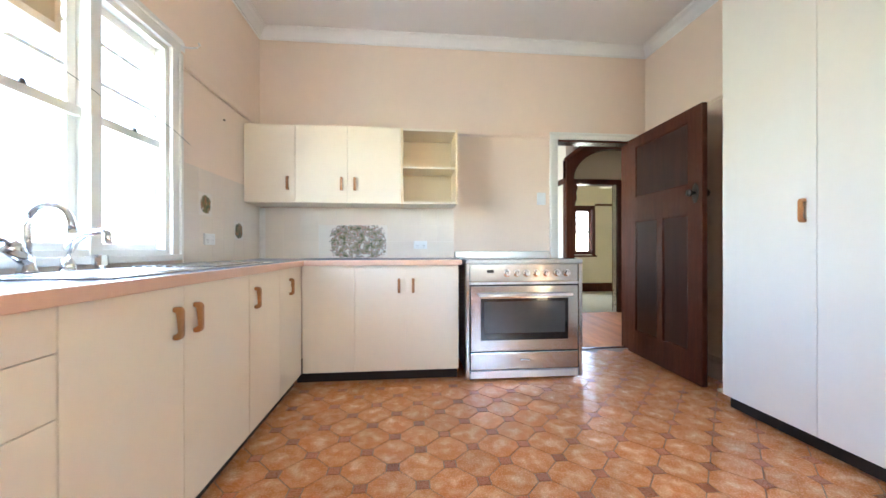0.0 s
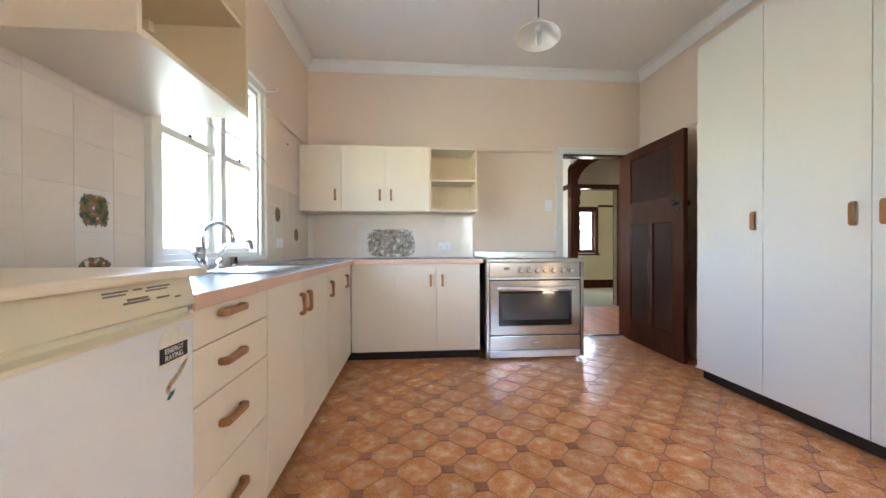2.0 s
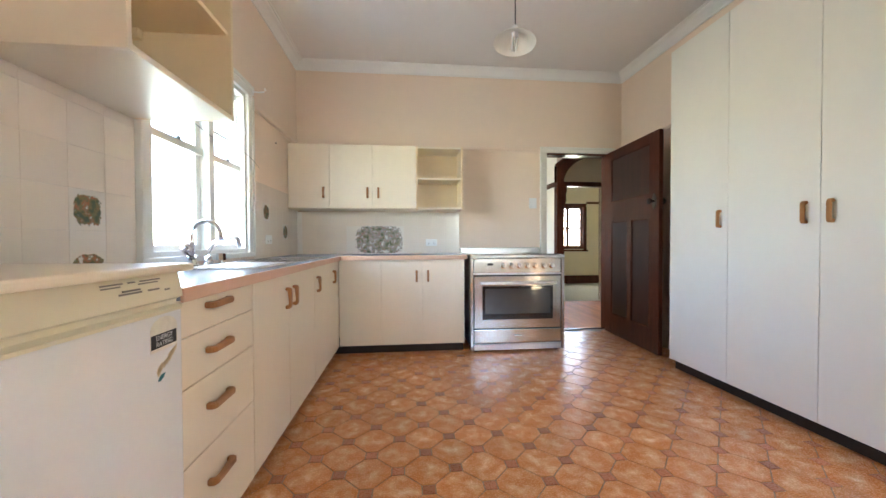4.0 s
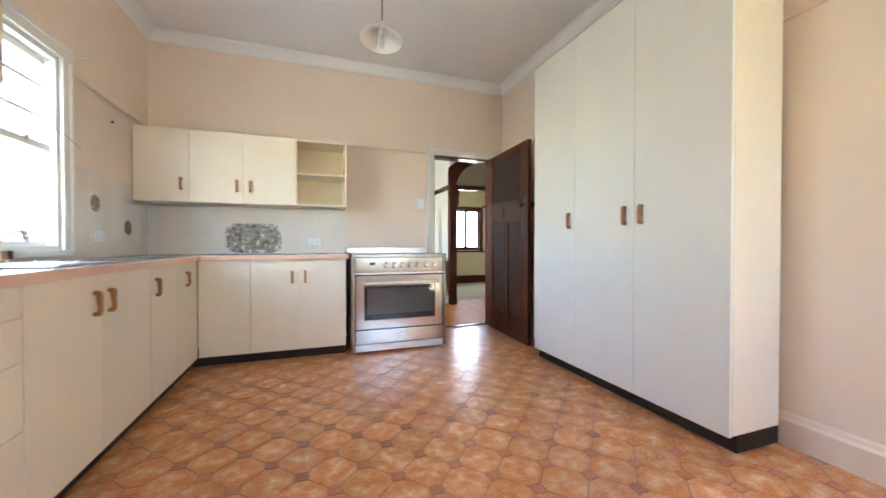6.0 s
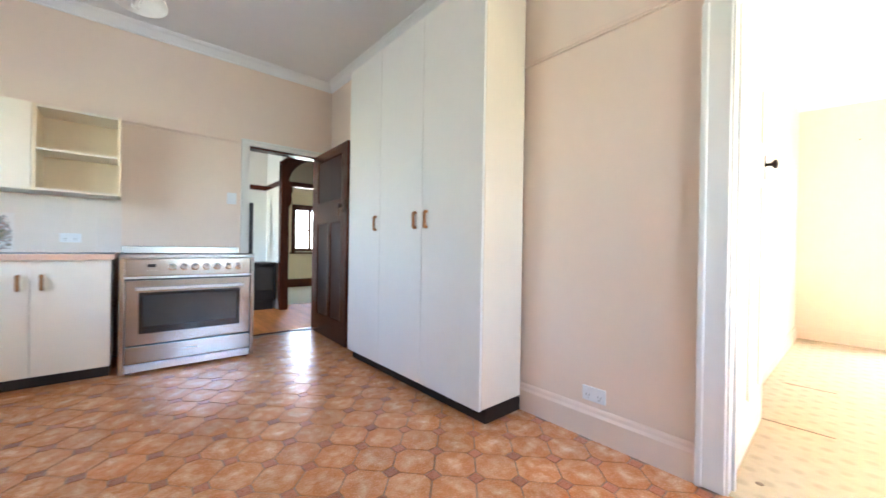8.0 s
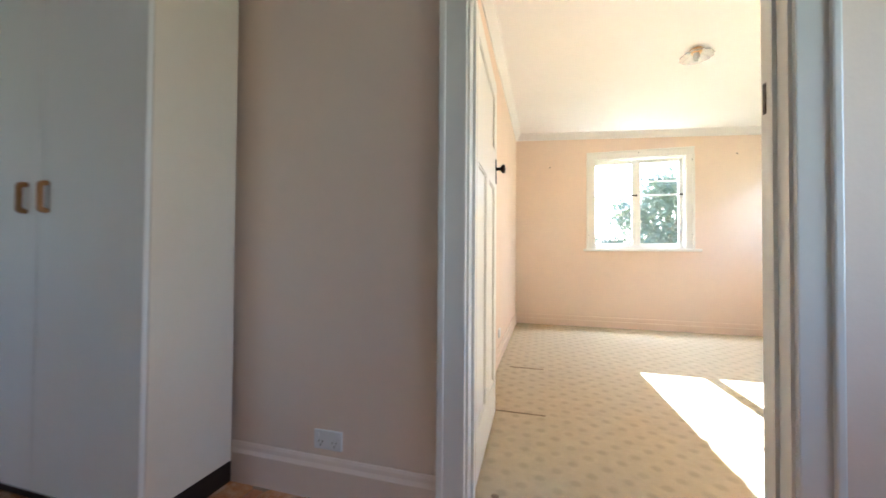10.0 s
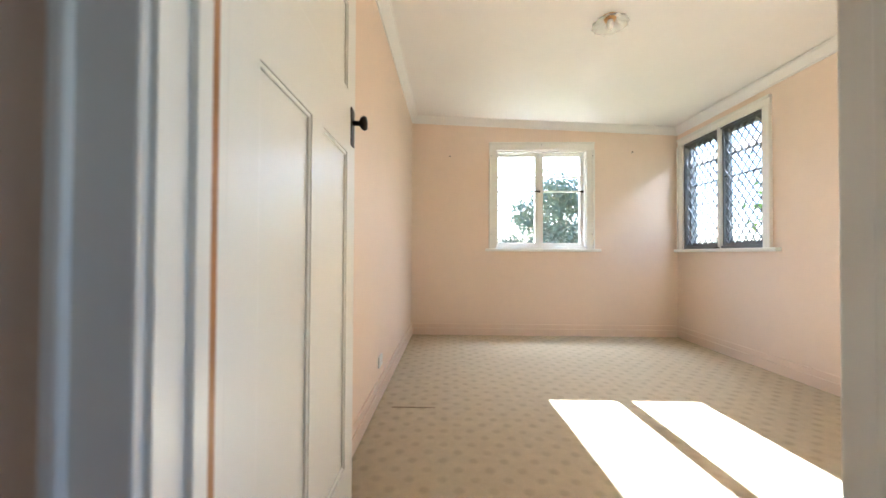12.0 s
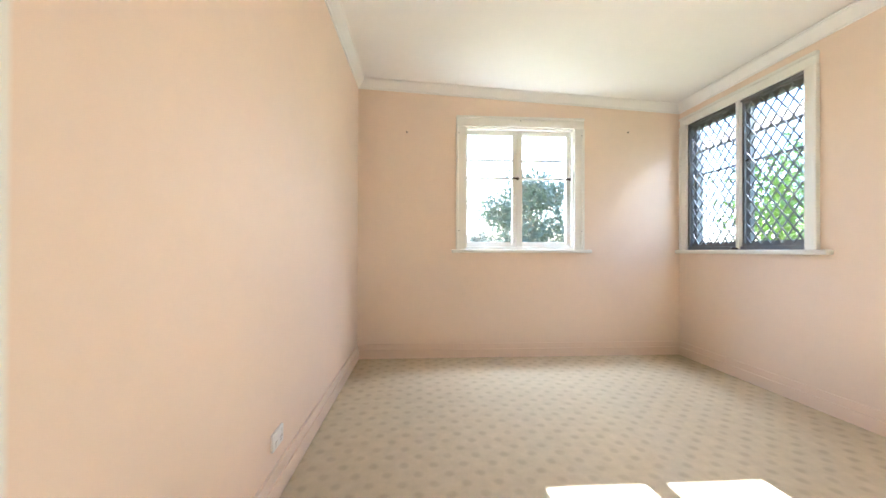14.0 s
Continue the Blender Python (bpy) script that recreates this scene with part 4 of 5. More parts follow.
part("sticker_residue", extrude_outline(bmesh.new(), [(0.190, 0.704), (0.202, 0.716), (0.218, 0.718), (0.212, 0.708), (0.199, 0.701)], "x", DX - 0.001, DX + 0.0008), TEAL, dwr, "teal paper scrap")

# range cooker
ck = thing("range_cooker", (0.825, 2.88, 0), "stainless steel freestanding range cooker with seven knobs", "oven")
CX0, CX1, CY = 0.372, 1.280, 2.575
part("body", B(CX0 + 0.01, CX1 - 0.01, CY + 0.03, BW - 0.03, 0.05, 0.88), STEEL_LIGHT, ck)
part("side_trim", B(CX0, CX0 + 0.032, CY - 0.006, CY + 0.05, 0.02, 0.915, bev=0.006), STEEL, ck)
part("side_trim", B(CX1 - 0.032, CX1, CY - 0.006, CY + 0.05, 0.02, 0.915, bev=0.006), STEEL, ck)
part("hob", B(CX0, CX1, CY - 0.012, BW - 0.02, 0.882, 0.917, bev=0.008), STEEL_DULL, ck)
part("ceramic_top", B(CX0 + 0.03, CX1 - 0.03, CY + 0.04, BW - 0.13, 0.917, 0.921, bev=0.001), OVEN_GLASS, ck, "black glass hob")
part("splashback", B(CX0 + 0.005, CX1 - 0.005, BW - 0.10, BW - 0.03, 0.917, 0.972, bev=0.004), STEEL_DULL, ck)
part("control_panel", B(CX0 + 0.034, CX1 - 0.034, CY, CY + 0.03, 0.745, 0.88, bev=0.004), STEEL, ck)
part("trim_bar", B(CX0 + 0.034, CX1 - 0.034, CY - 0.004, CY + 0.03, 0.728, 0.742, bev=0.003), STEEL_LIGHT, ck)
part("display", B(0.535, 0.588, CY - 0.0015, CY + 0.01, 0.815, 0.838, bev=0.0006), OVEN_GLASS, ck, "small black clock display")
for x in (0.535, 0.562, 0.588):
    part("button", cyl(bmesh.new(), (x, CY + 0.004, 0.790), (x, CY - 0.004, 0.790), 0.005, seg=12), CHROME, ck)
for x in (0.688, 0.766, 0.840, 0.917, 0.993, 1.078, 1.155):
    k = part("knob", lathe(bmesh.new(), [(0.0, -0.034), (0.017, -0.034), (0.019, -0.030), (0.020, -0.006), (0.027, -0.004), (0.028, 0.0), (0.0, 0.0)], (x, CY, 0.812), 24, "y"), CHROME, ck, smooth=False)
    part("pointer", B(x - 0.002, x + 0.002, CY - 0.036, CY - 0.03, 0.812, 0.829), INK, k)
    part("mark", B(x - 0.003, x + 0.003, CY - 0.001, CY + 0.002, 0.853, 0.857), INK, ck)
part("seam", B(CX0 + 0.034, CX1 - 0.034, CY + 0.012, CY + 0.03, 0.08, 0.728), BLACK, ck, "black shadow gap")
od = part("oven_door", B(CX0 + 0.036, CX1 - 0.036, CY - 0.004, CY + 0.028, 0.226, 0.716, bev=0.005), STEEL, ck)
part("window", B(0.486, 1.166, CY - 0.0065, CY + 0.004, 0.308, 0.622, bev=0.002), OVEN_GLASS, od, "black framed oven window")
part("inner_glass", B(0.512, 1.140, CY - 0.0080, CY, 0.362, 0.600, bev=0.001), OVEN_SCREEN, od)
part("handle", cyl(bmesh.new(), (0.468, CY - 0.045, 0.652), (1.184, CY - 0.045, 0.652), 0.011, seg=16), STEEL_LIGHT, od)
for x in (0.485, 1.167):
    part("handle_post", cyl(bmesh.new(), (x, CY - 0.045, 0.652), (x, CY, 0.652), 0.009, seg=12), STEEL_LIGHT, od)
dr = part("drawer", B(CX0 + 0.036, CX1 - 0.036, CY - 0.004, CY + 0.028, 0.086, 0.216, bev=0.005), STEEL, ck)
part("badge", tube(bmesh.new(), [(0.79, CY - 0.006, 0.155), (0.81, CY - 0.007, 0.158), (0.86, CY - 0.006, 0.154)], [0.010, 0.005, 0.005], 8), CHROME, dr, "small shiny maker's badge")
part("plinth", B(CX0 + 0.036, CX1 - 0.036, CY - 0.002, CY + 0.03, 0.022, 0.076, bev=0.003), STEEL_LIGHT, ck, "pale aluminium plinth")
for x in (CX0 + 0.06, CX1 - 0.06):
    for y in (CY + 0.06, BW - 0.1):
        part("foot", cyl(bmesh.new(), (x, y, 0.001), (x, y, 0.06), 0.02), BLACK, ck)

# pantry
PX = 1.91
for y0, y1, hy in ((1.474, 2.0, 1.528), (0.935, 1.474, 1.0), (0.385, 0.935, 0.878)):
    c = thing("pantry_cupboard", (2.1, (y0 + y1) / 2, 0), "tall off-white laminate pantry cupboard with a wooden handle", "cabinet", "tall pantry cupboards")
    part("body", B(PX + 0.02, RW - 0.022, y0, y1, 0.09, 2.54), LAMINATE, c)
    part("kick_board", B(PX + 0.055, RW - 0.022, y0 + 0.001, y1, 0.001, 0.09), DARK_TOE, c, "dark brown kick board")
    d = front_panel(c, "door", "x-", PX, y0, y1, 0.085, 2.545, PANTRY, 0.019)
    d_handle(d, (PX, hy, 1.185), True, (-1, 0, 0), 0.12)


# ---- doors ----
def panel_door(name, width, height, panels, frame_mat, panel_mat, label, m, thick=0.038):
    """A framed and panelled door leaf in its own metres: x along the width from the hinge, z up; then stood at m."""
    t = thing(name, (0, 0, 0), label, "door", kind="structure")
    xs = sorted({0.0, width, *[p[0] for p in panels], *[p[1] for p in panels]})
    zs = sorted({0.0, height, *[p[2] for p in panels], *[p[3] for p in panels]})
    bm = bmesh.new()
    for a, b in zip(xs, xs[1:]):
        for c, d in zip(zs, zs[1:]):
            cx, cz = (a + b) / 2, (c + d) / 2
            if not any(p[0] < cx < p[1] and p[2] < cz < p[3] for p in panels):
                box(bm, a, b, -thick / 2, thick / 2, c, d)
    bmesh.ops.remove_doubles(bm, verts=bm.verts[:], dist=1e-5)
    part("leaf", bm, frame_mat, t)
    for p in panels:
        part("panel", B(p[0] - 0.001, p[1] + 0.001, -0.008, 0.008, p[2] - 0.001, p[3] + 0.001), panel_mat, t)
        for s in (-1, 1):
            bm = bmesh.new()
            y0, y1 = sorted((s * 0.008, s * (thick / 2 - 0.003)))
            for c in ((p[0], p[0] + 0.011, p[2], p[3]), (p[1] - 0.011, p[1], p[2], p[3]), (p[0], p[1], p[2], p[2] + 0.011), (p[0], p[1], p[3] - 0.011, p[3])):
                box(bm, c[0], c[1], y0, y1, c[2], c[3], bev=0.004)
            part("bead", bm, frame_mat, t)
    t.matrix_basis = m
    return t


def knob_set(t, x, z, thick, metal, round_plate=False):
    for s in (-1, 1):
        f = s * thick / 2
        bm = bmesh.new()
        if round_plate:
            lathe(bm, [(0.0, f), (0.035, f), (0.033, f + s * 0.004), (0.0, f + s * 0.006)], (x, 0, z), 24, "y")
            for v in bm.verts:
                v.co.z = z + (v.co.z - z) * 2.1
        else:
            y0, y1 = sorted((f, f + s * 0.004))
            box(bm, x - 0.024, x + 0.024, y0, y1, z - 0.09, z + 0.055, bev=0.0015)
        p = part("lock_plate", bm, metal, t, "dark metal lock plate")
        part("knob", lathe(bmesh.new(), [(0.0, f + s * 0.004), (0.010, f + s * 0.004), (0.009, f + s * 0.028), (0.022, f + s * 0.036), (0.028, f + s * 0.046), (0.024, f + s * 0.056), (0.0, f + s * 0.06)], (x, 0, z), 24, "y"), metal, t, "dark metal knob", smooth=True)


hinge, edge = Vector((2.085, 3.22)), Vector((2.045, 2.287))
dirn = (edge - hinge)
wd = dirn.length
d1 = panel_door("door_1", wd, 2.025, [(0.12, wd - 0.14, 1.46, 1.93), (0.12, wd / 2 - 0.035, 0.22, 1.24), (wd / 2 + 0.035, wd - 0.14, 0.22, 1.24)],
                DARK_WOOD, DARK_WOOD_PANEL, "dark stained panelled kitchen door standing open", pose(hinge.x, hinge.y, 0.01, 0, 0, math.degrees(math.atan2(dirn.y, dirn.x))))
LOC[d1] = Vector((0, 0, 0))
knob_set(d1, wd - 0.065, 1.39, 0.038, BRONZE, True)
hinge2, edge2 = Vector((2.442, -0.622)), Vector((3.285, -0.60))
dirn = (edge2 - hinge2)
wd = dirn.length
d2 = panel_door("door_2", wd, 2.025, [(0.10, wd - 0.11, 1.60, 1.92), (0.10, wd / 2 - 0.045, 0.22, 1.37), (wd / 2 + 0.045, wd - 0.11, 0.22, 1.37)],
                TRIM, TRIM, "white painted panelled bedroom door standing open", pose(hinge2.x, hinge2.y, 0.012, 0, 0, math.degrees(math.atan2(dirn.y, dirn.x))))
knob_set(d2, wd - 0.045, 1.50, 0.038, BRONZE)
stop = thing("door_wedge", (2.12, 2.22, 0), "small pale rubber door stop on the floor", "door stop")
part("wedge", B(2.09, 2.14, 2.20, 2.235, 0.001, 0.022, bev=0.005), STICKER_OLD, stop)


# ---- fittings ----
def outlet(name, centre, normal, w, h, label, rockers):
    c, n = Vector(centre), Vector(normal)
    t = thing(name, centre, label, "power outlet" if name != "light_switch" else "switch")
    s = Vector((-n.y, n.x, 0))

    def slab(a0, a1, z0, z1, d0, d1, bev):
        p, q = c + s * a0 + n * d0, c + s * a1 + n * d1
        return B(min(p.x, q.x), max(p.x, q.x), min(p.y, q.y), max(p.y, q.y), c.z + z0, c.z + z1, bev=bev)
    part("plate", slab(-w / 2, w / 2, -h / 2, h / 2, 0, 0.011, 0.003), PLASTIC, t)
    for a, z in rockers:
        part("switch_rocker", slab(a - 0.008, a + 0.008, z - 0.006, z + 0.006, 0.010, 0.014, 0.0015), PLASTIC, t)
    if name != "light_switch":
        for a in (-w / 4, w / 4):
            for da, z in ((-0.008, -0.006), (0.008, -0.006), (0.0, -0.020)):
                part("socket_slot", slab(a + da - 0.0015, a + da + 0.0015, z - 0.005, z + 0.005, 0.0105, 0.0118, 0), INK, t)
    return t


outlet("power_outlet", (2.30, -0.08, 0.235), (-1, 0, 0), 0.125, 0.075, "white double power outlet low on the peach wall", ((-0.045, 0.02), (0.045, 0.02)))
outlet("power_outlet", (0.06, BW - 0.0055, 1.033), (0, -1, 0), 0.125, 0.075, "white double power outlet on the tiled splashback", ((-0.045, 0.02), (0.045, 0.02)))
outlet("power_outlet", (LW + 0.0055, 2.45, 1.063), (1, 0, 0), 0.125, 0.075, "white double power outlet on tiles beside the window", ((-0.045, 0.02), (0.045, 0.02)))
outlet("light_switch", (1.228, BW, 1.478), (0, -1, 0), 0.085, 0.118, "white light switch beside the kitchen door", ((0.0, 0.0),))
outlet("power_outlet", (4.42, BY1, 0.255), (0, -1, 0), 0.115, 0.075, "white power outlet low on the bedroom wall", ((-0.04, 0.02), (0.04, 0.02)))
for y, z in ((-0.98, 2.25), (-3.26, 2.30)):
    solid("wall_nail", cyl(bmesh.new(), (BX1 - 0.012, y, z), (BX1, y, z), 0.007, seg=10), BRONZE, "small dark nail in the peach bedroom wall", "nail", "nails in the bedroom wall")
for y, z in ((-1.50, 1.27), (-1.50, 2.25), (-2.76, 1.27), (-2.76, 2.25), (-2.13, 2.385)):
    solid("screw_hole", cyl(bmesh.new(), (BX1 - 0.0235, y, z), (BX1 - 0.02, y, z), 0.005, seg=10), BRONZE, "small dark screw hole in the white window trim", "screw", "screws in the window trim")
solid("wall_nail", cyl(bmesh.new(), (LW, 2.66, 1.93), (LW + 0.012, 2.66, 1.93), 0.006, seg=10), BRONZE, "small dark nail in the kitchen wall", "nail")
for x, y0, y1 in ((4.25, -0.90, -0.62), (3.32, -0.92, -0.60)):
    solid("carpet_seam", B(x - 0.004, x + 0.004, y0, y1, 0.0005, 0.004, bev=0.001), STAIN, "dark lifted seam in the beige carpet", "seam", "carpet seams")
solid("carpet_stain", lathe(bmesh.new(), [(0.0, 0.003), (0.012, 0.003), (0.016, 0.0005)], (2.50, -0.72, 0.0), 14), STAIN, "small brown stain on the carpet", "stain")

pl = thing("pendant_lamp", (0.453, 1.44, 2.2), "white enamel pendant lamp with a spiral bulb, tilted on its cord", "lamp")
LX, LY, LZ = 0.455, 1.44, 2.24
part("cord", cyl(bmesh.new(), (LX, LY, LZ + 0.11), (LX, LY, KC), 0.004, seg=8), BLACK, pl)
part("ceiling_rose", lathe(bmesh.new(), [(0.0, KC - 0.03), (0.03, KC - 0.028), (0.045, KC), (0.0, KC)], (LX, LY, 0), 20), PLASTIC, pl)
tilt = Matrix.Translation((LX, LY, LZ + 0.08)) @ Euler((radians(-7), radians(5), 0)).to_matrix().to_4x4() @ Matrix.Translation((-LX, -LY, -LZ - 0.08))


def tilted(bm):
    bmesh.ops.transform(bm, matrix=tilt, verts=bm.verts[:])
    return bm


prof = [(0.012, 0.072), (0.03, 0.066), (0.06, 0.050), (0.10, 0.026), (0.128, 0.002), (0.130, -0.004), (0.126, -0.002), (0.098, 0.022), (0.058, 0.045), (0.012, 0.066)]
part("shade", tilted(lathe(bmesh.new(), [(r, LZ + h) for r, h in prof], (LX, LY, 0), 40)), SHADE, pl, smooth=True)
part("lamp_holder", tilted(lathe(bmesh.new(), [(0.0, LZ + 0.115), (0.014, LZ + 0.112), (0.02, LZ + 0.09), (0.02, LZ + 0.03), (0.0, LZ + 0.028)], (LX, LY, 0), 20)), PLASTIC, pl, smooth=True)
bm = bmesh.new()
for s in (-1, 1):
    tube(bm, [(LX + s * 0.011, LY - 0.01, LZ + 0.03), (LX + s * 0.011, LY - 0.01, LZ - 0.045), (LX + s * 0.006, LY, LZ - 0.053), (LX + s * 0.011, LY + 0.01, LZ - 0.045), (LX + s * 0.011, LY + 0.01, LZ + 0.03)], 0.006, 8)
part("bulb", tilted(bm), SHADE_GLASS, pl, smooth=True)

bl = thing("ceiling_lamp", (4.38, -2.10, 2.6), "clear ribbed glass ceiling lamp with a brass collar", "lamp")
BZ = CZ0 + (CZ1 - CZ0) * (-2.10 - BY0) / (BY1 - BY0)
part("mount", lathe(bmesh.new(), [(0.0, BZ - 0.03), (0.035, BZ - 0.03), (0.05, BZ), (0.0, BZ)], (4.38, -2.10, 0), 24), BRASS, bl, "tarnished brass collar")
bm = bmesh.new()
rings = []
for r, h in ((0.035, -0.014), (0.055, -0.026), (0.085, -0.036), (0.110, -0.046), (0.118, -0.062)):
    rings.append([bm.verts.new((4.38 + (r + 0.006 * math.cos(12 * a)) * math.cos(a), -2.10 + (r + 0.006 * math.cos(12 * a)) * math.sin(a), BZ + h))
                  for a in [2 * math.pi * k / 72 for k in range(72)]])
for a, b in zip(rings, rings[1:]):
    for k in range(72):
        bm.faces.new((a[k], a[(k + 1) % 72], b[(k + 1) % 72], b[k]))
bmesh.ops.solidify(bm, geom=bm.faces[:], thickness=0.003)
part("shade", bm, FROSTED, bl, smooth=True)
bm = tube(bmesh.new(), [(4.38, -2.10, BZ - 0.02), (4.38, -2.10, BZ - 0.06), (4.38, -2.10, BZ - 0.09)], [0.018, 0.024, 0.012], 14)
part("bulb", bm, PLASTIC, bl, smooth=True)

# ---- out of doors ----
structure("ground", B(-400, 400, -400, 400, -1.4, -0.9), GRASS, "dry grass ground around the house", "ground")
structure("wall_house_base", B(LW - 0.14, BX1 + 0.13, BY0 - 0.12, 8.0, -0.9, -0.125), TRIM, "white boarded house base", "wall")


def tree(place, height, spread, leaves, seed, leaf_mat, label, size=0.16):
    rnd = random.Random(seed)
    t = thing("tree", place, label, "tree", "trees outside the windows")
    p = Vector(place)
    top = p + Vector((rnd.uniform(-0.4, 0.4), rnd.uniform(-0.4, 0.4), height * 0.62))
    bm = tube(bmesh.new(), [p, p.lerp(top, 0.4) + Vector((0.1, 0.12, 0)), top], [height * 0.03, height * 0.022, height * 0.012], 10)
    tips = []
    for k in range(11):
        a, f = k * 2.4 + rnd.random(), 0.3 + 0.7 * k / 10
        s = p.lerp(top, f)
        e = s + Vector((math.cos(a) * spread * rnd.uniform(0.5, 1), math.sin(a) * spread * rnd.uniform(0.5, 1), height * rnd.uniform(0.08, 0.36)))
        tube(bm, [s, s.lerp(e, 0.5) + Vector((0, 0, 0.15)), e], [height * 0.009, height * 0.006, height * 0.002], 6)
        tips += [e, s.lerp(e, 0.65), s.lerp(e, 0.85)]
    part("trunk", bm, BARK, t)
    verts, faces = [], []
    for k in range(leaves):
        c = rnd.choice(tips) + Vector((rnd.gauss(0, 1), rnd.gauss(0, 1), rnd.gauss(0, 0.8))) * spread * 0.23
        u = Vector((rnd.gauss(0, 1), rnd.gauss(0, 1), rnd.gauss(0, 1))).normalized()
        v = u.orthogonal().normalized()
        s = size * rnd.uniform(0.6, 1.3)
        i = len(verts)
        verts += [tuple(c - p - u * s), tuple(c - p + v * s * 0.35), tuple(c - p + u * s), tuple(c - p - v * s * 0.35)]
        faces.append((i, i + 1, i + 2, i + 3))
    me = bpy.data.meshes.new("crown")
    me.from_pydata(verts, [], faces)
    me.materials.append(leaf_mat)
    ob = new("crown", me)
    ob.parent = t
    return t


tree((24, -7.7, -0.9), 7.0, 2.8, 9000, 3, LEAF, "tall grey-green gum tree beyond the bedroom window")
tree((30, -4.6, -0.9), 3.0, 3.2, 8000, 5, LEAF, "low grey-green tree beyond the bedroom window")
tree((12.5, -13.5, -0.9), 5.2, 2.6, 7000, 8, LEAF_BRIGHT, "bright green shrub tree outside the barred window", 0.13)
tree((8.6, -12.0, -0.9), 4.6, 2.6, 7000, 9, LEAF_BRIGHT, "bright green shrub tree outside the barred window", 0.13)
tree((-9.5, 5.2, -0.9), 6.0, 2.3, 3200, 12, LEAF, "leafy tree outside the kitchen window")

# ---- pieces of floors and walls ----
# timber boards of the hall
board_me = mesh_of("board", B(-0.0415, 0.0415, -0.97, 0.97, -0.012, 0.0, bev=0.001), BOARDS)
for k in range(44):
    ob = new("floorboard", board_me)
    ob.parent = floor_hall
    ob.location = (-0.55 + 0.0842 * k + 1.0, 4.36, 0.001)

# octagon floor tiles with small square insets
DXT, DYT, CUT = 0.1312, 0.1350, 0.0285
X0, Y0 = -0.3855, 1.036


def glaze_by_tile(m, edge, amount):
    """Mottled glaze that turns from a pale middle to a deeper rim on each tile of the lattice."""
    n, l = m.node_tree.nodes, m.node_tree.links

    def op(kind, a, b=None):
        k = n.new("ShaderNodeMath")
        k.operation = kind
        for sock, val in zip(k.inputs, (a, b)):
            if val is None:
                continue
            if isinstance(val, float):
                sock.default_value = val
            else:
                l.new(val, sock)
        return k.outputs[0]
    geo, sep, noise = n.new("ShaderNodeNewGeometry"), n.new("ShaderNodeSeparateXYZ"), n.new("ShaderNodeTexNoise")
    l.new(geo.outputs["Position"], sep.inputs[0])
    a = op("DIVIDE", op("SUBTRACT", sep.outputs["X"], X0), 2 * DXT)
    b = op("DIVIDE", op("SUBTRACT", sep.outputs["Y"], Y0), 2 * DYT)
    u = op("SUBTRACT", op("FRACT", op("ADD", op("ADD", a, b), 50.0)), 0.5)
    v = op("SUBTRACT", op("FRACT", op("ADD", op("SUBTRACT", a, b), 50.0)), 0.5)
    d = op("SQRT", op("ADD", op("MULTIPLY", u, u), op("MULTIPLY", v, v)))
    noise.inputs["Scale"].default_value, noise.inputs["Detail"].default_value = 22, 4
    l.new(geo.outputs["Position"], noise.inputs["Vector"])
    f = n.new("ShaderNodeMapRange")
    f.inputs["From Min"].default_value, f.inputs["From Max"].default_value, f.inputs["To Max"].default_value = 0.55, 0.95, amount
    l.new(op("ADD", d, noise.outputs[0]), f.inputs[0])
    mx = n.new("ShaderNodeMix")
    mx.data_type = "RGBA"
    sock = n["Principled BSDF"].inputs["Base Color"]
    l.new(sock.links[0].from_socket, mx.inputs["A"])
    mx.inputs["B"].default_value = (*edge, 1)
    l.new(f.outputs[0], mx.inputs["Factor"])
    l.new(mx.outputs["Result"], sock)


glaze_by_tile(FLOOR_TILE, (0.62, 0.24, 0.075), 0.65)


def prism(pts, z0, z1, lip):
    """A flat tile with a worn, lowered rim."""
    bm = bmesh.new()
    lo = [bm.verts.new((x, y, z0)) for x, y in pts]
    mid = [bm.verts.new((x, y, z1 - 0.0005)) for x, y in pts]
    top = [bm.verts.new((x * lip, y * lip, z1)) for x, y in pts]
    n = len(pts)
    for a, b in ((lo, mid), (mid, top)):
        for i in range(n):
            bm.faces.new((a[i], a[(i + 1) % n], b[(i + 1) % n], b[i]))
    bm.faces.new(top)
    return bm


g = 0.0026
oct_pts = [(DXT - CUT - g, CUT - g * 0.4), (CUT - g * 0.4, DYT - CUT - g), (-CUT + g * 0.4, DYT - CUT - g), (-DXT + CUT + g, CUT - g * 0.4)]
oct_pts += [(-x, -y) for x, y in oct_pts]
dot_pts = [(CUT - g, CUT - g), (-CUT + g, CUT - g), (-CUT + g, -CUT + g), (CUT - g, -CUT + g)]
oct_me = mesh_of("tile", prism(oct_pts, -0.006, 0.0, 0.975), FLOOR_TILE)
dot_me = mesh_of("inset_tile", prism(dot_pts, -0.006, -0.0004, 0.93), INSET)
rest = {True: ([], []), False: ([], [])}
for i in range(-9, 23):
    for j in range(-28, 19):
        x, y = X0 + DXT * i, Y0 + DYT * j
        if not (LW + 0.35 < x < RW + 0.06 and REAR < y < 3.30):
            continue
        dot = (i + j) % 2 == 0
        if -0.85 < x < 1.95 and -0.25 < y < 2.65:
            ob = new("inset_tile" if dot else "tile", dot_me if dot else oct_me)
            ob.parent = floor
            ob.location = (x, y, 0)
        else:
            src = dot_me if dot else oct_me
            vs, fs = rest[dot]
            o = len(vs)
            vs += [(v.co.x + x, v.co.y + y, v.co.z) for v in src.vertices]
            fs += [tuple(o + a for a in p.vertices) for p in src.polygons]
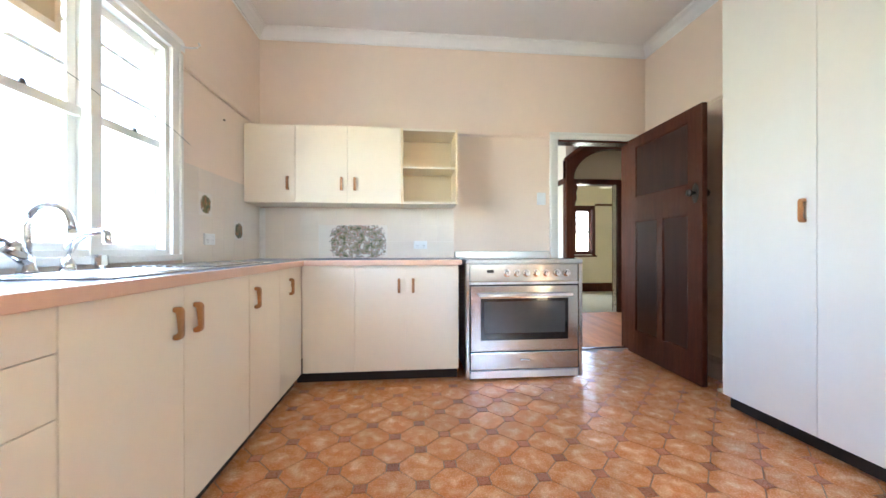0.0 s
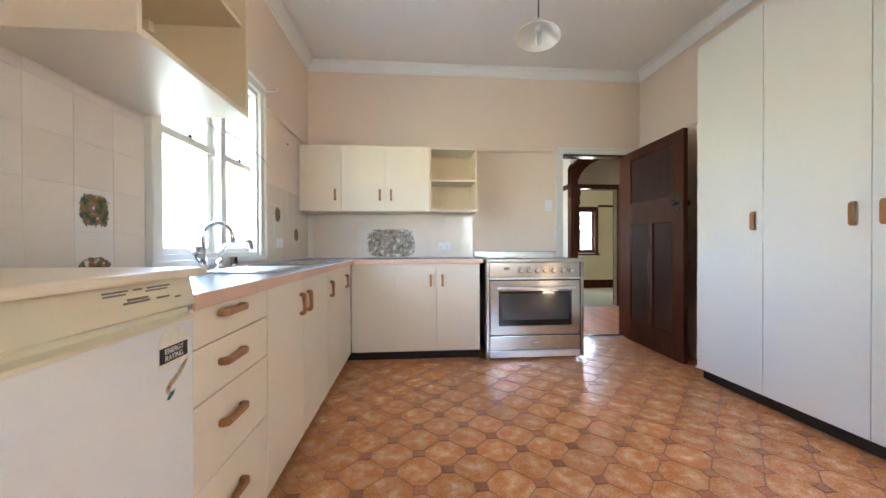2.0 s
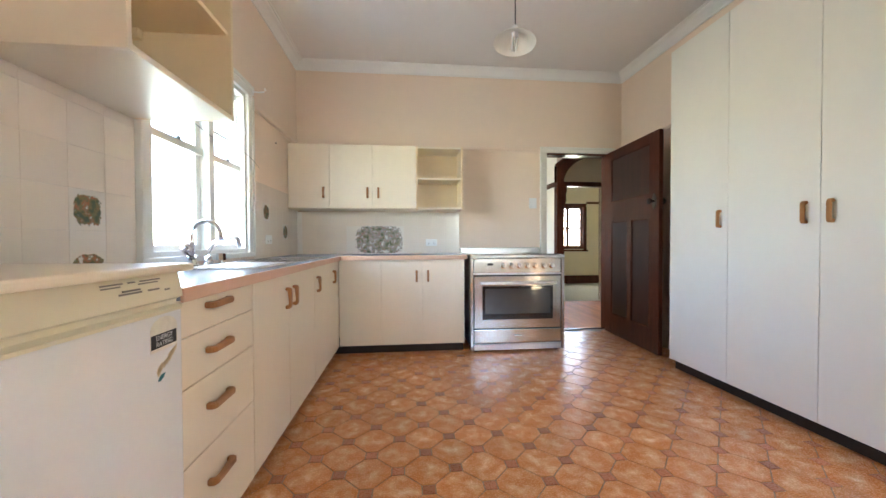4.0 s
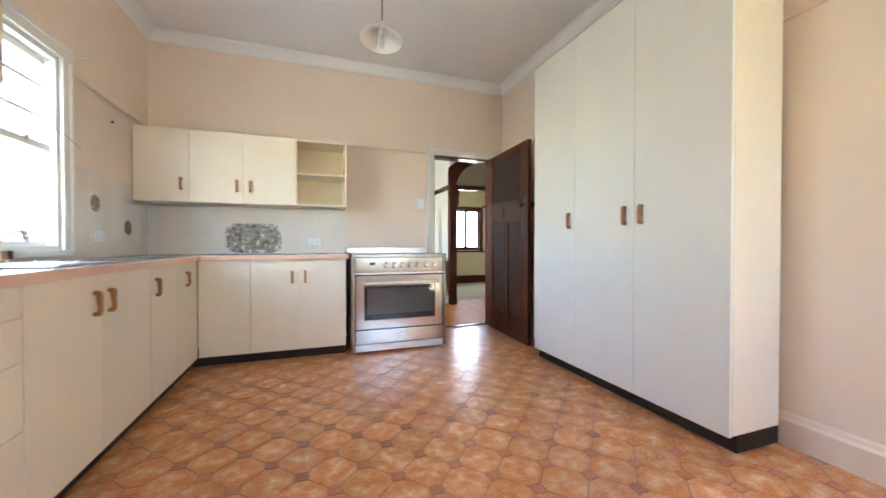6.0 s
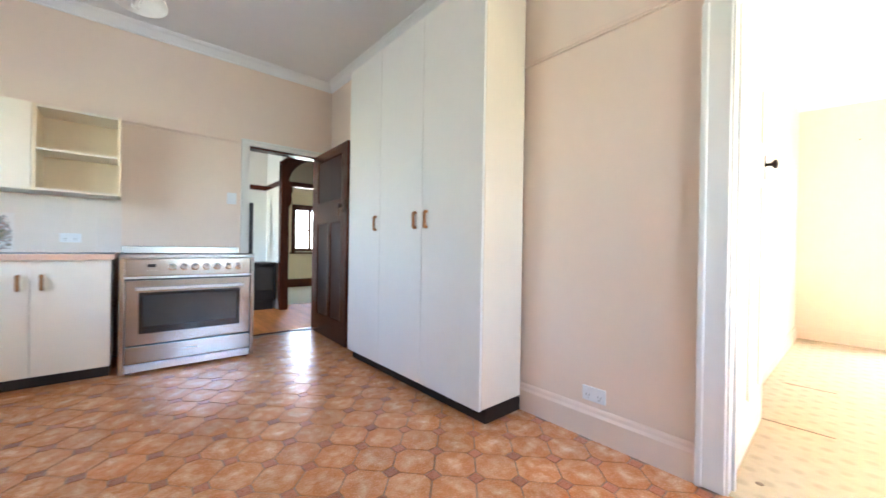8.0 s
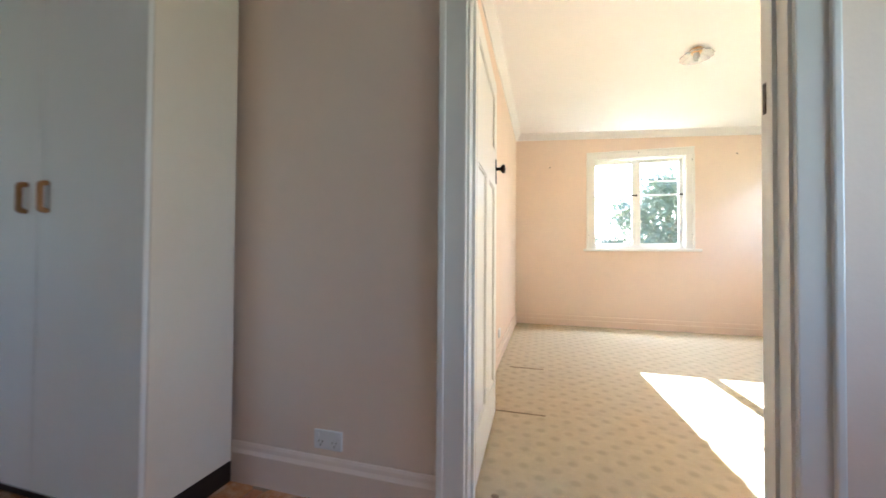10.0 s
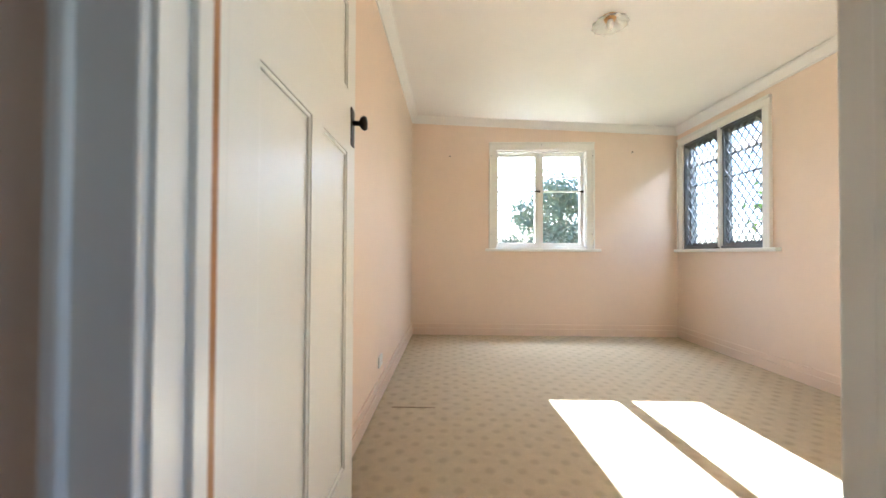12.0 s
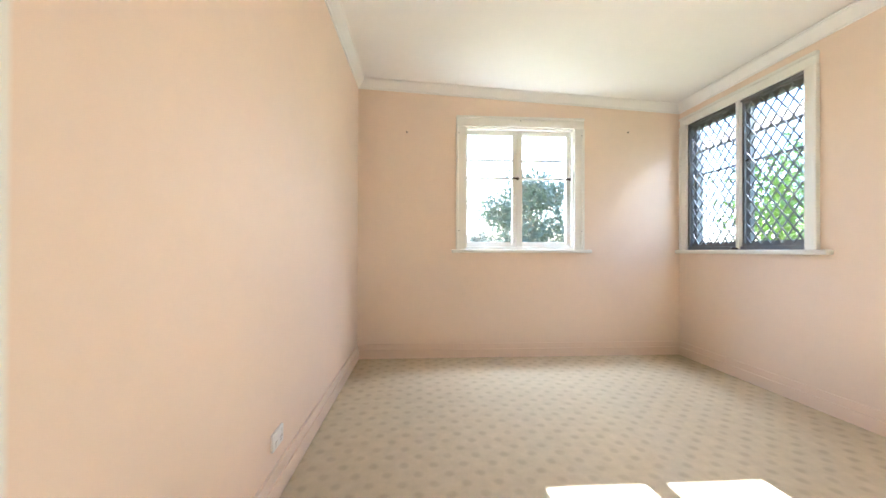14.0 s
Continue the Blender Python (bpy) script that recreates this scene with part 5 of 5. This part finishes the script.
for dot, (vs, fs) in rest.items():
    me = bpy.data.meshes.new("outer_tiles")
    me.from_pydata(vs, [], fs)
    me.materials.append(INSET if dot else FLOOR_TILE)
    ob = new("outer_insets" if dot else "outer_tiles", me)
    ob.parent = floor
    tagged(ob, kind="stuff")

# glazed wall tiles
TW, TH = 0.155, 0.150
tile_x = mesh_of("wall_tile", B(-TW / 2 + 0.0006, TW / 2 - 0.0006, -0.005, 0.0, -TH / 2 + 0.0006, TH / 2 - 0.0006, bev=0.0009), TILE)
tile_y = mesh_of("wall_tile", B(0.0, 0.005, -TW / 2 + 0.0006, TW / 2 - 0.0006, -TH / 2 + 0.0006, TH / 2 - 0.0006, bev=0.0009), TILE)
w_back, w_left = bpy.data.objects["wall_back"], bpy.data.objects["wall_left"]
MURAL = mural_mat("painted_fruit_mural", (-0.512, BW, 1.062), (0.262, 0.165), "y")
mural_x = tile_x.copy()
mural_x.materials[0] = MURAL
for i in range(11):
    for k in range(3):
        x, z = 0.374 - TW * (i + 0.5), 0.916 + TH * (k + 0.5)
        ob = new("wall_tile", mural_x if i in (4, 5, 6, 7) and k in (0, 1) else tile_x)
        ob.parent = w_back
        ob.location = (x, BW - 0.0006, z)
structure("trim_tile_bed_back", B(LW, 0.374, BW - 0.0036, BW, 0.914, 1.366), TILE_GROUT, "white tile grout", "grout")
for nm, y0, y1, z0, z1 in (("near", -1.2, 0.96, 0.78, 1.68), ("far", 2.185, BW - 0.003, 0.914, 1.516)):
    structure("trim_tile_bed_" + nm, B(LW, LW + 0.0036, y0, y1, z0, z1), TILE_GROUT, "white tile grout", "grout")
spots = []
for i in range(7):
    for k in range(4):
        spots.append((2.185 + TW * (i + 0.5), 0.916 + TH * (k + 0.5)))
for i in range(13):
    for k in range(6):
        spots.append((0.96 - TW * (i + 0.5), 0.780 + TH * (k + 0.5)))
murals = [min(spots, key=lambda s: (s[0] - y) ** 2 + (s[1] - z) ** 2) for y, z in ((2.385, 1.316), (2.895, 1.15), (0.733, 1.155), (0.70, 1.005))]
for y, z in spots:
    me = tile_y
    if (y, z) in murals:
        me = tile_y.copy()
        me.materials[0] = mural_mat("painted_fruit_tile", (LW, y, z if z < 1.0 or z > 1.01 else 0.957), (0.066, 0.064 if z < 1.0 or z > 1.01 else 0.04), "x", 2.4)
    ob = new("wall_tile", me)
    ob.parent = w_left
    ob.location = (LW + 0.0006, y, z)
